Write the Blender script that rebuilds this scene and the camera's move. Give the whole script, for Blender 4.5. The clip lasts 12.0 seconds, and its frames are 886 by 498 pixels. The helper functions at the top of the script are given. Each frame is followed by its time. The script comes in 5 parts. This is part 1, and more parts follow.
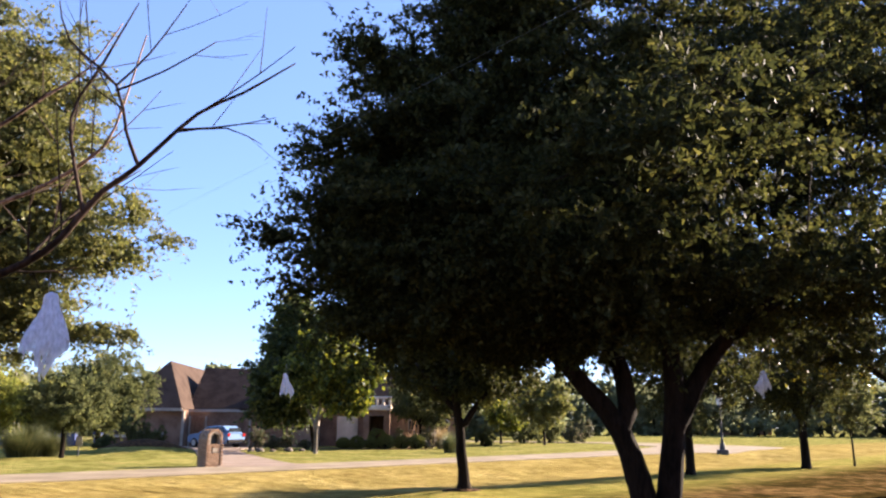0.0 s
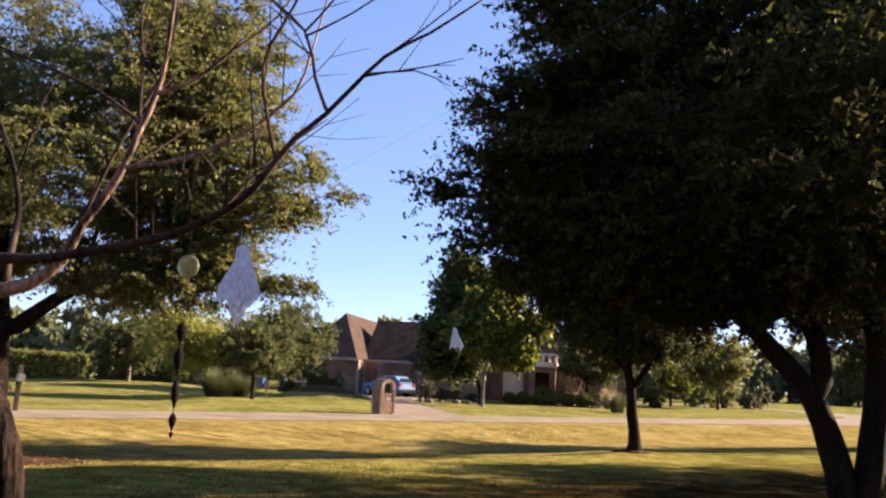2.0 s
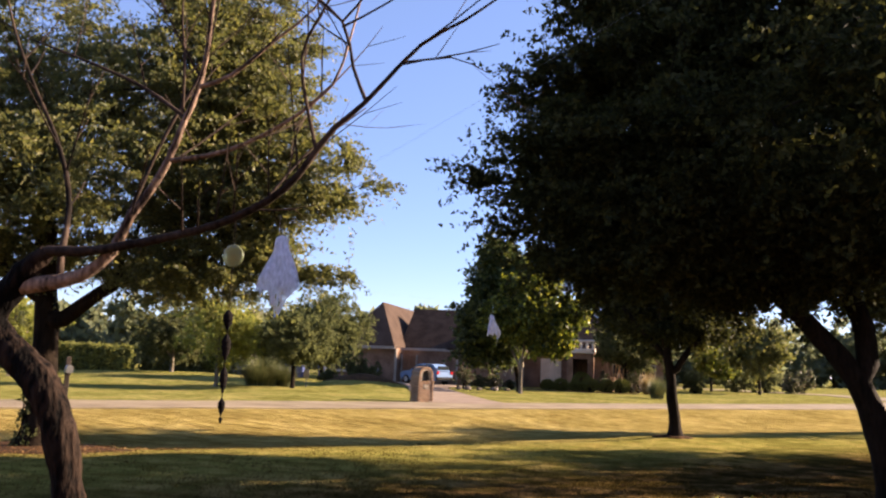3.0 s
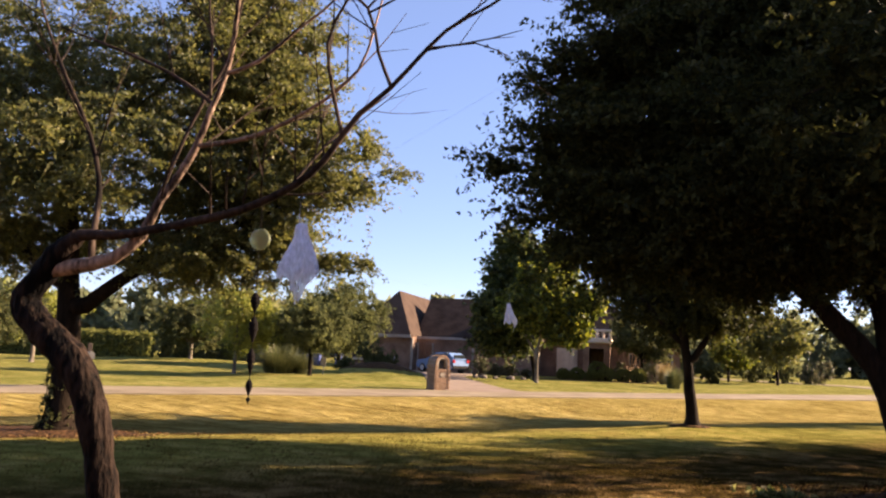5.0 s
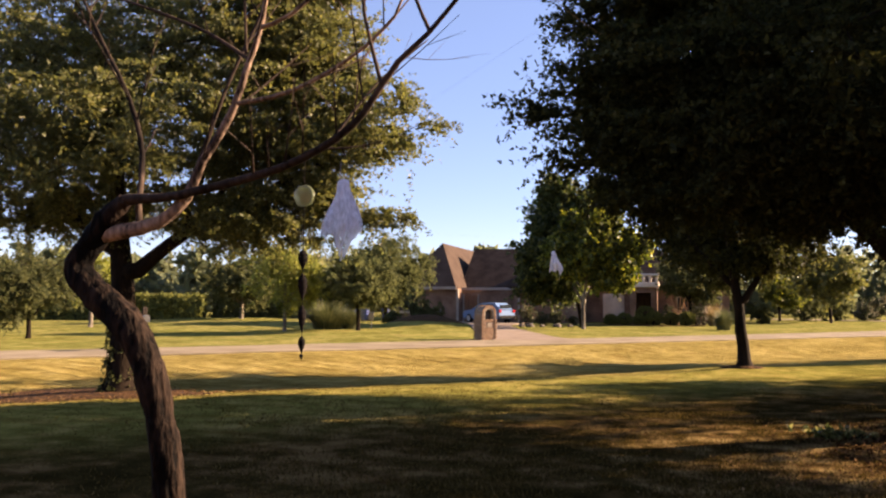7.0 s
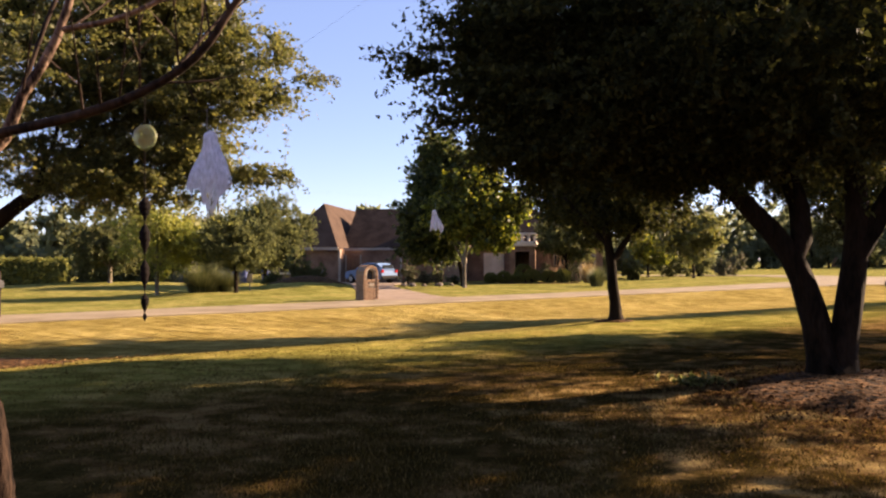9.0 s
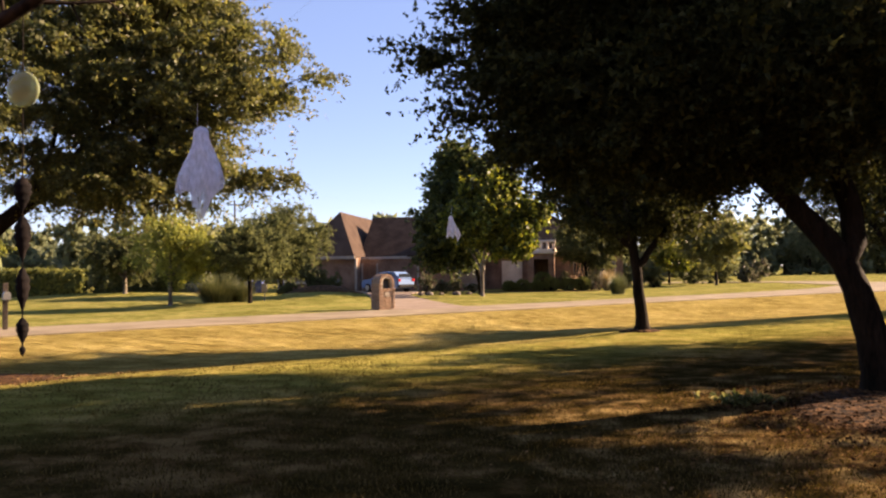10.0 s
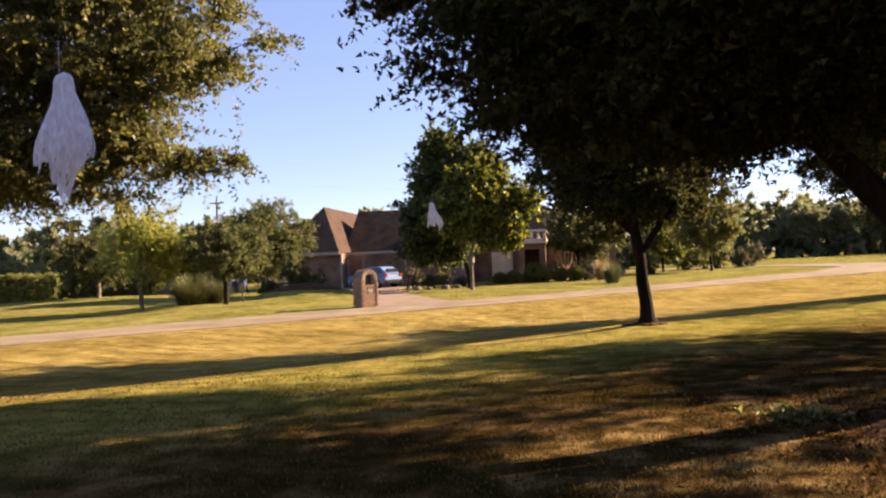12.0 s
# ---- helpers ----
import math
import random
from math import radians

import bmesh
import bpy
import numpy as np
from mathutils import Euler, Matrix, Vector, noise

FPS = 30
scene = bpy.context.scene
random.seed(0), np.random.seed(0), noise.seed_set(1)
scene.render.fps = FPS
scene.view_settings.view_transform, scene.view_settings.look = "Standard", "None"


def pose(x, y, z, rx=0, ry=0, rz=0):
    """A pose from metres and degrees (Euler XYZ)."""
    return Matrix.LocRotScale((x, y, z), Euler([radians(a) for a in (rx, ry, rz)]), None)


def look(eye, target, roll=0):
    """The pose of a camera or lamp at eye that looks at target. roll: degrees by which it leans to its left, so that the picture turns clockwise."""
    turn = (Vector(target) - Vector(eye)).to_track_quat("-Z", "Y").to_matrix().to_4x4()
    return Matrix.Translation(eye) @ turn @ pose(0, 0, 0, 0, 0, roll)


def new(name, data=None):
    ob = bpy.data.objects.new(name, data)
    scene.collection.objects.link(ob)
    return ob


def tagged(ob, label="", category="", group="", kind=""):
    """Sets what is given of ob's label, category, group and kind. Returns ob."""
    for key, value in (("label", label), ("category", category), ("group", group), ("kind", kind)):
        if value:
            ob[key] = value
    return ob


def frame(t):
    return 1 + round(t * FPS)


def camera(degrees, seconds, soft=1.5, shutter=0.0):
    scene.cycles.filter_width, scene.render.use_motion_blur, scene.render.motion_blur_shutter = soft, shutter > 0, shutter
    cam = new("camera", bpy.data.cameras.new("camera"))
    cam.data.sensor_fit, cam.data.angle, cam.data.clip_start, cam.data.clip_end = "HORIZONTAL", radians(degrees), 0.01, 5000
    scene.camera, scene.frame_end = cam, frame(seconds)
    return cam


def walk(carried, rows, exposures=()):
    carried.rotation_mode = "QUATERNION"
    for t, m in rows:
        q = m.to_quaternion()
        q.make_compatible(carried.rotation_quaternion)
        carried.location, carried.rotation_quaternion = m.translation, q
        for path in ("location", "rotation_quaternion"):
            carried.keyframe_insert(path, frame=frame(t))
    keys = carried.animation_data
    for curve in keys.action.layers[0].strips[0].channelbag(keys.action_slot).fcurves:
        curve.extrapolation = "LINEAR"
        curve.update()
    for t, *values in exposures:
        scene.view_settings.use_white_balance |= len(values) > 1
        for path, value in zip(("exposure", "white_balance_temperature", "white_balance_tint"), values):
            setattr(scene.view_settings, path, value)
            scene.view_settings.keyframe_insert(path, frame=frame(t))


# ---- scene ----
cam = camera(59.2, 12.0, soft=2.25)
PATH = [
    (0, (0.159, -0.393, 1.685), (0.244, 1.555, 2.129), 0.3),
    (0.5, (0.09, -0.257, 1.714), (0.134, 1.688, 2.18), 1.8),
    (1, (0.067, -0.248, 1.697), (-0.082, 1.701, 2.12), 2.5),
    (1.5, (0.054, -0.225, 1.69), (-0.207, 1.725, 2.052), 2.6),
    (2, (0.055, -0.219, 1.689), (-0.278, 1.726, 2.015), 2.8),
    (2.5, (0.055, -0.231, 1.682), (-0.33, 1.707, 1.986), 2.5),
    (3, (0.045, -0.247, 1.675), (-0.376, 1.686, 1.967), 2.2),
    (5, (0.027, -0.288, 1.65), (-0.434, 1.641, 1.913), 2.5),
    (5.5, (0.018, -0.265, 1.652), (-0.36, 1.685, 1.889), 2.8),
    (6, (0.008, -0.262, 1.645), (-0.459, 1.673, 1.841), 2.3),
    (6.5, (0.0, -0.246, 1.648), (-0.567, 1.665, 1.806), 0.4),
    (8.5, (-0.017, -0.191, 1.63), (-0.429, 1.764, 1.713), -0.7),
    (9, (0.006, -0.027, 1.617), (-0.268, 1.954, 1.653), -0.4),
    (9.5, (-0.013, 0.357, 1.635), (-0.294, 2.336, 1.712), 0.2),
    (10, (-0.099, 0.806, 1.612), (-0.417, 2.779, 1.67), -0.8),
    (10.5, (-0.116, 1.28, 1.598), (-0.431, 3.255, 1.604), -2.1),
    (11, (-0.132, 1.78, 1.591), (-0.495, 3.746, 1.644), -2.4),
    (11.5, (-0.23, 2.157, 1.582), (-0.492, 4.14, 1.618), -1.5),
    (12, (-0.211, 2.778, 1.587), (-0.505, 4.756, 1.628), -2.5),
]
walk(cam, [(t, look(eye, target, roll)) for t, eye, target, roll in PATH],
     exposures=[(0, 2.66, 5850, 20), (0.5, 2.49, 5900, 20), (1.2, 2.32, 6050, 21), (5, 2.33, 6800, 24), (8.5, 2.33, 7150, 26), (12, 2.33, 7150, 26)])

# ---------- world and sun ----------
SUN_AZ, SUN_EL = 61.5, 22.5          # degrees clockwise from +y, and above the horizon
world = bpy.data.worlds.new("sky")
scene.world = world
world.use_nodes = True
wn = world.node_tree.nodes
sky = wn.new("ShaderNodeTexSky")
sky.sky_type = "NISHITA"
sky.sun_disc = False
sky.sun_elevation, sky.sun_rotation = radians(SUN_EL), radians(SUN_AZ)
sky.air_density, sky.dust_density, sky.ozone_density = 0.9, 0.0, 3.0
tint = wn.new("ShaderNodeMix")
tint.data_type, tint.blend_type = "RGBA", "MULTIPLY"
tint.inputs["Factor"].default_value, tint.inputs["B"].default_value = 1.0, (0.99, 0.965, 1.05, 1)
world.node_tree.links.new(sky.outputs[0], tint.inputs["A"])
veil = wn.new("ShaderNodeMix")
veil.data_type = "RGBA"
veil.inputs["Factor"].default_value, veil.inputs["B"].default_value = 0.42, (1.22, 1.76, 2.85, 1)
world.node_tree.links.new(tint.outputs["Result"], veil.inputs["A"])
world.node_tree.links.new(veil.outputs["Result"], wn["Background"].inputs[0])
wn["Background"].inputs[1].default_value = 0.058
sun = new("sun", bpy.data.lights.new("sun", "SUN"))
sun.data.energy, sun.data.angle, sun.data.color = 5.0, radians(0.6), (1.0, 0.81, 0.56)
to_sun = Vector((math.sin(radians(SUN_AZ)) * math.cos(radians(SUN_EL)),
                 math.cos(radians(SUN_AZ)) * math.cos(radians(SUN_EL)), math.sin(radians(SUN_EL))))
sun.matrix_world = look(to_sun * 60, (0, 0, 0))


# ---------- materials ----------
def material(name):
    m = bpy.data.materials.new(name)
    m.use_nodes = True
    return m, m.node_tree, m.node_tree.nodes["Principled BSDF"]


def ramp_node(nt, stops):
    r = nt.nodes.new("ShaderNodeValToRGB")
    while len(r.color_ramp.elements) < len(stops):
        r.color_ramp.elements.new(0.5)
    for e, (p, c) in zip(r.color_ramp.elements, stops):
        e.position, e.color = p, (*c, 1)
    return r


def surface(name, dark, light, scale=4.0, rough=0.8, bump=0.3, fine=40.0, metal=0.0, stretch=(1, 1, 1), space="Object",
            vary=0.0, dist=0.02, span=(0.40, 0.65)):
    """A mottled surface: broad stains and fine grain, both in colour and relief."""
    m, nt, b = material(name)
    co = nt.nodes.new("ShaderNodeTexCoord")
    mp = nt.nodes.new("ShaderNodeMapping")
    mp.inputs["Scale"].default_value = stretch
    nt.links.new(co.outputs[space], mp.inputs[0])
    n1, n2 = nt.nodes.new("ShaderNodeTexNoise"), nt.nodes.new("ShaderNodeTexNoise")
    n1.inputs["Scale"].default_value, n1.inputs["Detail"].default_value = scale, 6
    n2.inputs["Scale"].default_value, n2.inputs["Detail"].default_value = fine, 5
    for n in (n1, n2):
        nt.links.new(mp.outputs[0], n.inputs["Vector"])
    mx = nt.nodes.new("ShaderNodeMath")
    mx.operation = "MULTIPLY_ADD"
    mx.inputs[1].default_value = 0.45
    ad = nt.nodes.new("ShaderNodeMath")
    ad.operation = "MULTIPLY_ADD"
    ad.inputs[1].default_value, ad.inputs[2].default_value = 0.6, 0.0
    nt.links.new(n1.outputs[0], ad.inputs[0])
    nt.links.new(n2.outputs[0], mx.inputs[0])
    nt.links.new(ad.outputs[0], mx.inputs[2])
    src = mx.outputs[0]
    if vary:
        oi = nt.nodes.new("ShaderNodeObjectInfo")
        v = nt.nodes.new("ShaderNodeMath")
        v.operation, v.inputs[1].default_value = "MULTIPLY_ADD", vary
        nt.links.new(oi.outputs["Random"], v.inputs[0])
        nt.links.new(src, v.inputs[2])
        sub = nt.nodes.new("ShaderNodeMath")
        sub.operation, sub.inputs[1].default_value = "SUBTRACT", vary / 2
        nt.links.new(v.outputs[0], sub.inputs[0])
        src = sub.outputs[0]
    r = ramp_node(nt, [(span[0], dark), (span[1], light)])
    nt.links.new(src, r.inputs[0])
    nt.links.new(r.outputs[0], b.inputs["Base Color"])
    b.inputs["Roughness"].default_value, b.inputs["Metallic"].default_value = rough, metal
    b.inputs["Specular IOR Level"].default_value = 0.06 if rough > 0.75 else 0.5
    if bump:
        bp = nt.nodes.new("ShaderNodeBump")
        bp.inputs["Strength"].default_value, bp.inputs["Distance"].default_value = bump, dist
        nt.links.new(mx.outputs[0], bp.inputs["Height"])
        nt.links.new(bp.outputs[0], b.inputs["Normal"])
    return m


def leaf_material(name, stops, glow=0.35, rough=0.45, shine=0.22, clear=1.5):
    """Leaves: each one of its own tint, and sunlight shows through."""
    m, nt, b = material(name)
    g = nt.nodes.new("ShaderNodeNewGeometry")
    r = ramp_node(nt, stops)
    nt.links.new(g.outputs["Random Per Island"], r.inputs[0])
    nt.links.new(r.outputs[0], b.inputs["Base Color"])
    b.inputs["Roughness"].default_value = rough
    b.inputs["Specular IOR Level"].default_value = shine
    t = nt.nodes.new("ShaderNodeBsdfTranslucent")
    hs = nt.nodes.new("ShaderNodeHueSaturation")
    hs.inputs["Value"].default_value, hs.inputs["Saturation"].default_value = clear, 1.15
    nt.links.new(r.outputs[0], hs.inputs["Color"])
    nt.links.new(hs.outputs[0], t.inputs[0])
    mix = nt.nodes.new("ShaderNodeMixShader")
    mix.inputs[0].default_value = glow
    nt.links.new(b.outputs[0], mix.inputs[1])
    nt.links.new(t.outputs[0], mix.inputs[2])
    nt.links.new(mix.outputs[0], nt.nodes["Material Output"].inputs[0])
    return m


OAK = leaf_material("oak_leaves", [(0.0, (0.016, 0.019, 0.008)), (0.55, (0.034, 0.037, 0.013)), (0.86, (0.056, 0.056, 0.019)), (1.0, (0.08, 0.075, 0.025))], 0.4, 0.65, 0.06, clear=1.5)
ELM = leaf_material("elm_leaves", [(0.0, (0.058, 0.064, 0.025)), (0.6, (0.096, 0.101, 0.036)), (1.0, (0.165, 0.152, 0.05))], 0.46, 0.5, 0.25, clear=1.6)
OLIVE = leaf_material("olive_leaves", [(0.0, (0.02, 0.025, 0.008)), (0.6, (0.06, 0.06, 0.015)), (1.0, (0.17, 0.14, 0.03))], 0.45)
SAGE = leaf_material("sage_leaves", [(0.0, (0.05, 0.058, 0.027)), (0.6, (0.085, 0.094, 0.04)), (1.0, (0.135, 0.138, 0.06))], 0.5, 0.7, 0.05)
FRESH = leaf_material("fresh_leaves", [(0.0, (0.022, 0.034, 0.009)), (0.5, (0.075, 0.092, 0.02)), (1.0, (0.24, 0.235, 0.045))], 0.45)
DEEP = leaf_material("deep_green_leaves", [(0.0, (0.022, 0.034, 0.013)), (0.6, (0.055, 0.07, 0.022)), (1.0, (0.13, 0.135, 0.04))], 0.42)
DULL = leaf_material("dull_leaves", [(0.0, (0.046, 0.053, 0.024)), (0.6, (0.078, 0.084, 0.036)), (1.0, (0.122, 0.12, 0.052))], 0.5, 0.6, 0.08)
# paler, bluer leaves: the haze of distance is put into their colour
FAR = leaf_material("hazed_leaves", [(0.0, (0.095, 0.11, 0.066)), (0.6, (0.135, 0.147, 0.083)), (1.0, (0.19, 0.19, 0.105))], 0.55, 0.7, 0.05)
YELLOW = leaf_material("yellow_leaves", [(0.0, (0.12, 0.138, 0.04)), (0.6, (0.2, 0.212, 0.058)), (1.0, (0.3, 0.29, 0.085))], 0.5, 0.6, 0.08)
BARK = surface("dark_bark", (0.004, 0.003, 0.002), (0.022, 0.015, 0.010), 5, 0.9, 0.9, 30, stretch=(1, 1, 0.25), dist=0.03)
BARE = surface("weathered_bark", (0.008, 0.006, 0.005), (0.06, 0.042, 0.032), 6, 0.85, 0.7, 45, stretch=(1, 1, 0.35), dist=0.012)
# peeling limbs in the sun: their light is put into the colour
SUNLIT_PEELED = surface("sunlit_peeling_bark", (0.015, 0.010, 0.008), (0.32, 0.22, 0.16), 11, 0.85, 1.0, 60, stretch=(1, 1, 0.3), dist=0.015)
# darker copy for the trunk, with its shade put into the colour
BARE_TRUNK = surface("shaded_bark", (0.002, 0.0015, 0.0013), (0.03, 0.019, 0.013), 9, 0.85, 1.0, 50, stretch=(1, 1, 0.3), dist=0.035, span=(0.47, 0.66))
PALE_BARK = surface("pale_bark", (0.06, 0.048, 0.036), (0.19, 0.16, 0.12), 3, 0.85, 0.5, 20, stretch=(1, 1, 0.4))
TAN_BARK = surface("tan_smooth_bark", (0.16, 0.10, 0.06), (0.36, 0.24, 0.15), 3, 0.8, 0.3, 20, stretch=(1, 1, 0.4))
ROAD = surface("worn_concrete", (0.14, 0.112, 0.075), (0.25, 0.205, 0.14), 0.6, 0.9, 0.3, 25)
DRIVE = surface("drive_concrete", (0.15, 0.115, 0.088), (0.25, 0.195, 0.15), 0.8, 0.9, 0.2, 20)
MULCH = surface("bark_mulch", (0.006, 0.003, 0.0015), (0.13, 0.066, 0.027), 9, 0.95, 1.0, 30, dist=0.05, span=(0.47, 0.63))
BRICK = surface("sandy_brick", (0.11, 0.068, 0.045), (0.30, 0.2, 0.135), 3, 0.9, 0.5, 60, vary=0.12)
MORTAR = surface("mortar", (0.2, 0.165, 0.125), (0.3, 0.26, 0.21), 6, 0.95, 0.4, 50)
WALL = surface("house_brick", (0.14, 0.084, 0.06), (0.27, 0.172, 0.122), 1.2, 0.9, 0.4, 14)
STONE = surface("pale_stone", (0.62, 0.52, 0.41), (0.8, 0.69, 0.56), 1.5, 0.9, 0.5, 12)
SHINGLE = surface("brown_shingle", (0.026, 0.017, 0.013), (0.06, 0.041, 0.031), 1.0, 0.92, 0.5, 12, vary=0.2)
TRIM = surface("cream_trim", (0.24, 0.20, 0.16), (0.36, 0.31, 0.26), 3, 0.6, 0.1, 20)
DOORWOOD = surface("stained_wood", (0.10, 0.045, 0.022), (0.24, 0.12, 0.06), 3, 0.6, 0.3, 30, stretch=(4, 4, 0.5))


def grass_ground():
    """Mown lawn, toned darker near for tree shade, with the strip by the road dried to straw."""
    m, nt, b = material("lawn")
    N, L = nt.nodes, nt.links
    co = N.new("ShaderNodeTexCoord")
    noises = []
    for sc, det in ((0.35, 5), (2.2, 6), (30, 4), (140, 2)):
        n = N.new("ShaderNodeTexNoise")
        n.inputs["Scale"].default_value, n.inputs["Detail"].default_value = sc, det
        L.new(co.outputs["Object"], n.inputs["Vector"])
        noises.append(n)
    # dryness grows with distance across the lawn towards the road
    dot = N.new("ShaderNodeVectorMath")
    dot.operation = "DOT_PRODUCT"
    dot.inputs[1].default_value = (-0.71, 0.704, 0)
    L.new(co.outputs["Object"], dot.inputs[0])
    up, dn = N.new("ShaderNodeMapRange"), N.new("ShaderNodeMapRange")
    for q, a, z in ((up, 12.5, 17.0), (dn, 31.0, 25.5)):
        q.interpolation_type = "SMOOTHSTEP"
        q.inputs[1].default_value, q.inputs[2].default_value = a, z
        L.new(dot.outputs["Value"], q.inputs[0])
    dry = N.new("ShaderNodeMath")
    dry.operation = "MULTIPLY"
    L.new(up.outputs[0], dry.inputs[0])
    L.new(dn.outputs[0], dry.inputs[1])
    # worn, leaf-strewn ground round the oak
    stretch = N.new("ShaderNodeMapping")
    stretch.inputs["Location"].default_value = (-3.5 * 0.78, -8.5 * 0.86, 0)
    stretch.inputs["Scale"].default_value = (0.78, 0.86, 1)
    L.new(co.outputs["Object"], stretch.inputs[0])
    spot = N.new("ShaderNodeVectorMath")
    spot.operation = "LENGTH"
    L.new(stretch.outputs[0], spot.inputs[0])
    ragged = N.new("ShaderNodeMath")
    ragged.operation, ragged.inputs[1].default_value = "MULTIPLY_ADD", -5.0
    L.new(noises[1].outputs[0], ragged.inputs[0])
    L.new(spot.outputs["Value"], ragged.inputs[2])
    thin = N.new("ShaderNodeMapRange")
    thin.interpolation_type = "SMOOTHSTEP"
    thin.inputs[1].default_value, thin.inputs[2].default_value = 0.9, -0.8
    L.new(ragged.outputs[0], thin.inputs[0])
    # the lawn across the road keeps greener
    beyond = N.new("ShaderNodeMapRange")
    beyond.interpolation_type = "SMOOTHSTEP"
    beyond.inputs[1].default_value, beyond.inputs[2].default_value = 25.0, 29.0
    L.new(dot.outputs["Value"], beyond.inputs[0])
    # near lawn is coloured darker to deepen the trees' shade, brighter past its edge
    shade_edge = N.new("ShaderNodeMapRange")
    shade_edge.interpolation_type = "SMOOTHSTEP"
    shade_edge.inputs[1].default_value, shade_edge.inputs[2].default_value = 8.3, 12.2
    L.new(dot.outputs["Value"], shade_edge.inputs[0])
    mixn = N.new("ShaderNodeMath")
    mixn.operation, mixn.inputs[1].default_value = "MULTIPLY_ADD", 0.55
    L.new(noises[1].outputs[0], mixn.inputs[0])
    half = N.new("ShaderNodeMath")
    half.operation, half.inputs[1].default_value = "MULTIPLY", 0.5
    L.new(noises[0].outputs[0], half.inputs[0])
    L.new(half.outputs[0], mixn.inputs[2])
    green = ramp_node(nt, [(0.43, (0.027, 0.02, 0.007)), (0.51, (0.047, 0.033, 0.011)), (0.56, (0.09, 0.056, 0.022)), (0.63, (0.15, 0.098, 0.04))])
    straw = ramp_node(nt, [(0.43, (0.185, 0.142, 0.043)), (0.53, (0.25, 0.194, 0.062)), (0.63, (0.315, 0.25, 0.09))])
    lit_lawn = ramp_node(nt, [(0.43, (0.135, 0.126, 0.030)), (0.53, (0.2, 0.18, 0.046)), (0.62, (0.27, 0.226, 0.068))])
    verdant = ramp_node(nt, [(0.43, (0.11, 0.112, 0.028)), (0.53, (0.165, 0.16, 0.045)), (0.62, (0.23, 0.205, 0.07))])
    litter = ramp_node(nt, [(0.40, (0.03, 0.018, 0.009)), (0.47, (0.075, 0.046, 0.019)), (0.55, (0.155, 0.104, 0.042)), (0.66, (0.23, 0.162, 0.068))])
    L.new(noises[1].outputs[0], litter.inputs[0])
    for ramp in (green, straw, lit_lawn, verdant):
        L.new(mixn.outputs[0], ramp.inputs[0])
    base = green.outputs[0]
    for factor, other in ((shade_edge, lit_lawn), (dry, straw), (beyond, verdant), (thin, litter)):
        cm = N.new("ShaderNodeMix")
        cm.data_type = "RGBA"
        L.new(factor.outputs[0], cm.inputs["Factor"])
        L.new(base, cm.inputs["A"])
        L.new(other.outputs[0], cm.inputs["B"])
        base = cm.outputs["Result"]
    turn = N.new("ShaderNodeMapping")
    turn.inputs["Rotation"].default_value = (0, 0, radians(-45))
    turn.inputs["Scale"].default_value = (0.9, 3.0, 1)
    L.new(co.outputs["Object"], turn.inputs[0])
    streak = N.new("ShaderNodeTexNoise")
    streak.inputs["Scale"].default_value, streak.inputs["Detail"].default_value = 1.0, 5
    L.new(turn.outputs[0], streak.inputs["Vector"])
    tone = ramp_node(nt, [(0.36, (0.62, 0.5, 0.42)), (0.5, (1.0, 1.0, 1.0)), (0.64, (1.25, 1.23, 1.2))])
    L.new(streak.outputs[0], tone.inputs[0])
    worn = N.new("ShaderNodeMix")
    worn.data_type, worn.blend_type = "RGBA", "MULTIPLY"
    worn.inputs["Factor"].default_value = 0.5
    L.new(cm.outputs["Result"], worn.inputs["A"])
    L.new(tone.outputs[0], worn.inputs["B"])
    grain = N.new("ShaderNodeMix")
    grain.data_type, grain.blend_type = "RGBA", "MULTIPLY"
    grain.inputs["Factor"].default_value = 0.55
    gr = ramp_node(nt, [(0.36, (0.5, 0.5, 0.5)), (0.62, (1.3, 1.3, 1.25))])
    L.new(noises[2].outputs[0], gr.inputs[0])
    L.new(worn.outputs["Result"], grain.inputs["A"])
    L.new(gr.outputs[0], grain.inputs["B"])
    L.new(grain.outputs["Result"], b.inputs["Base Color"])
    b.inputs["Roughness"].default_value = 1.0
    b.inputs["Specular IOR Level"].default_value = 0.0
    h = N.new("ShaderNodeMath")
    h.operation, h.inputs[1].default_value = "MULTIPLY_ADD", 0.35
    L.new(noises[3].outputs[0], h.inputs[0])
    L.new(noises[2].outputs[0], h.inputs[2])
    bp = N.new("ShaderNodeBump")
    bp.inputs["Strength"].default_value, bp.inputs["Distance"].default_value = 0.9, 0.05
    L.new(h.outputs[0], bp.inputs["Height"])
    ridge = N.new("ShaderNodeMath")
    ridge.operation = "MULTIPLY"
    L.new(streak.outputs[0], ridge.inputs[0])
    L.new(dry.outputs[0], ridge.inputs[1])
    rp = N.new("ShaderNodeBump")
    rp.inputs["Strength"].default_value, rp.inputs["Distance"].default_value = 0.8, 0.7
    L.new(ridge.outputs[0], rp.inputs["Height"])
    L.new(rp.outputs[0], bp.inputs["Normal"])
    L.new(bp.outputs[0], b.inputs["Normal"])
    return m


LAWN = grass_ground()


# ---------- building helpers ----------
def mesh_of(name, verts, faces, mat, smooth=False):
    me = bpy.data.meshes.new(name)
    me.from_pydata(verts, [], faces)
    me.materials.append(mat)
    if smooth:
        me.shade_smooth()
    return me


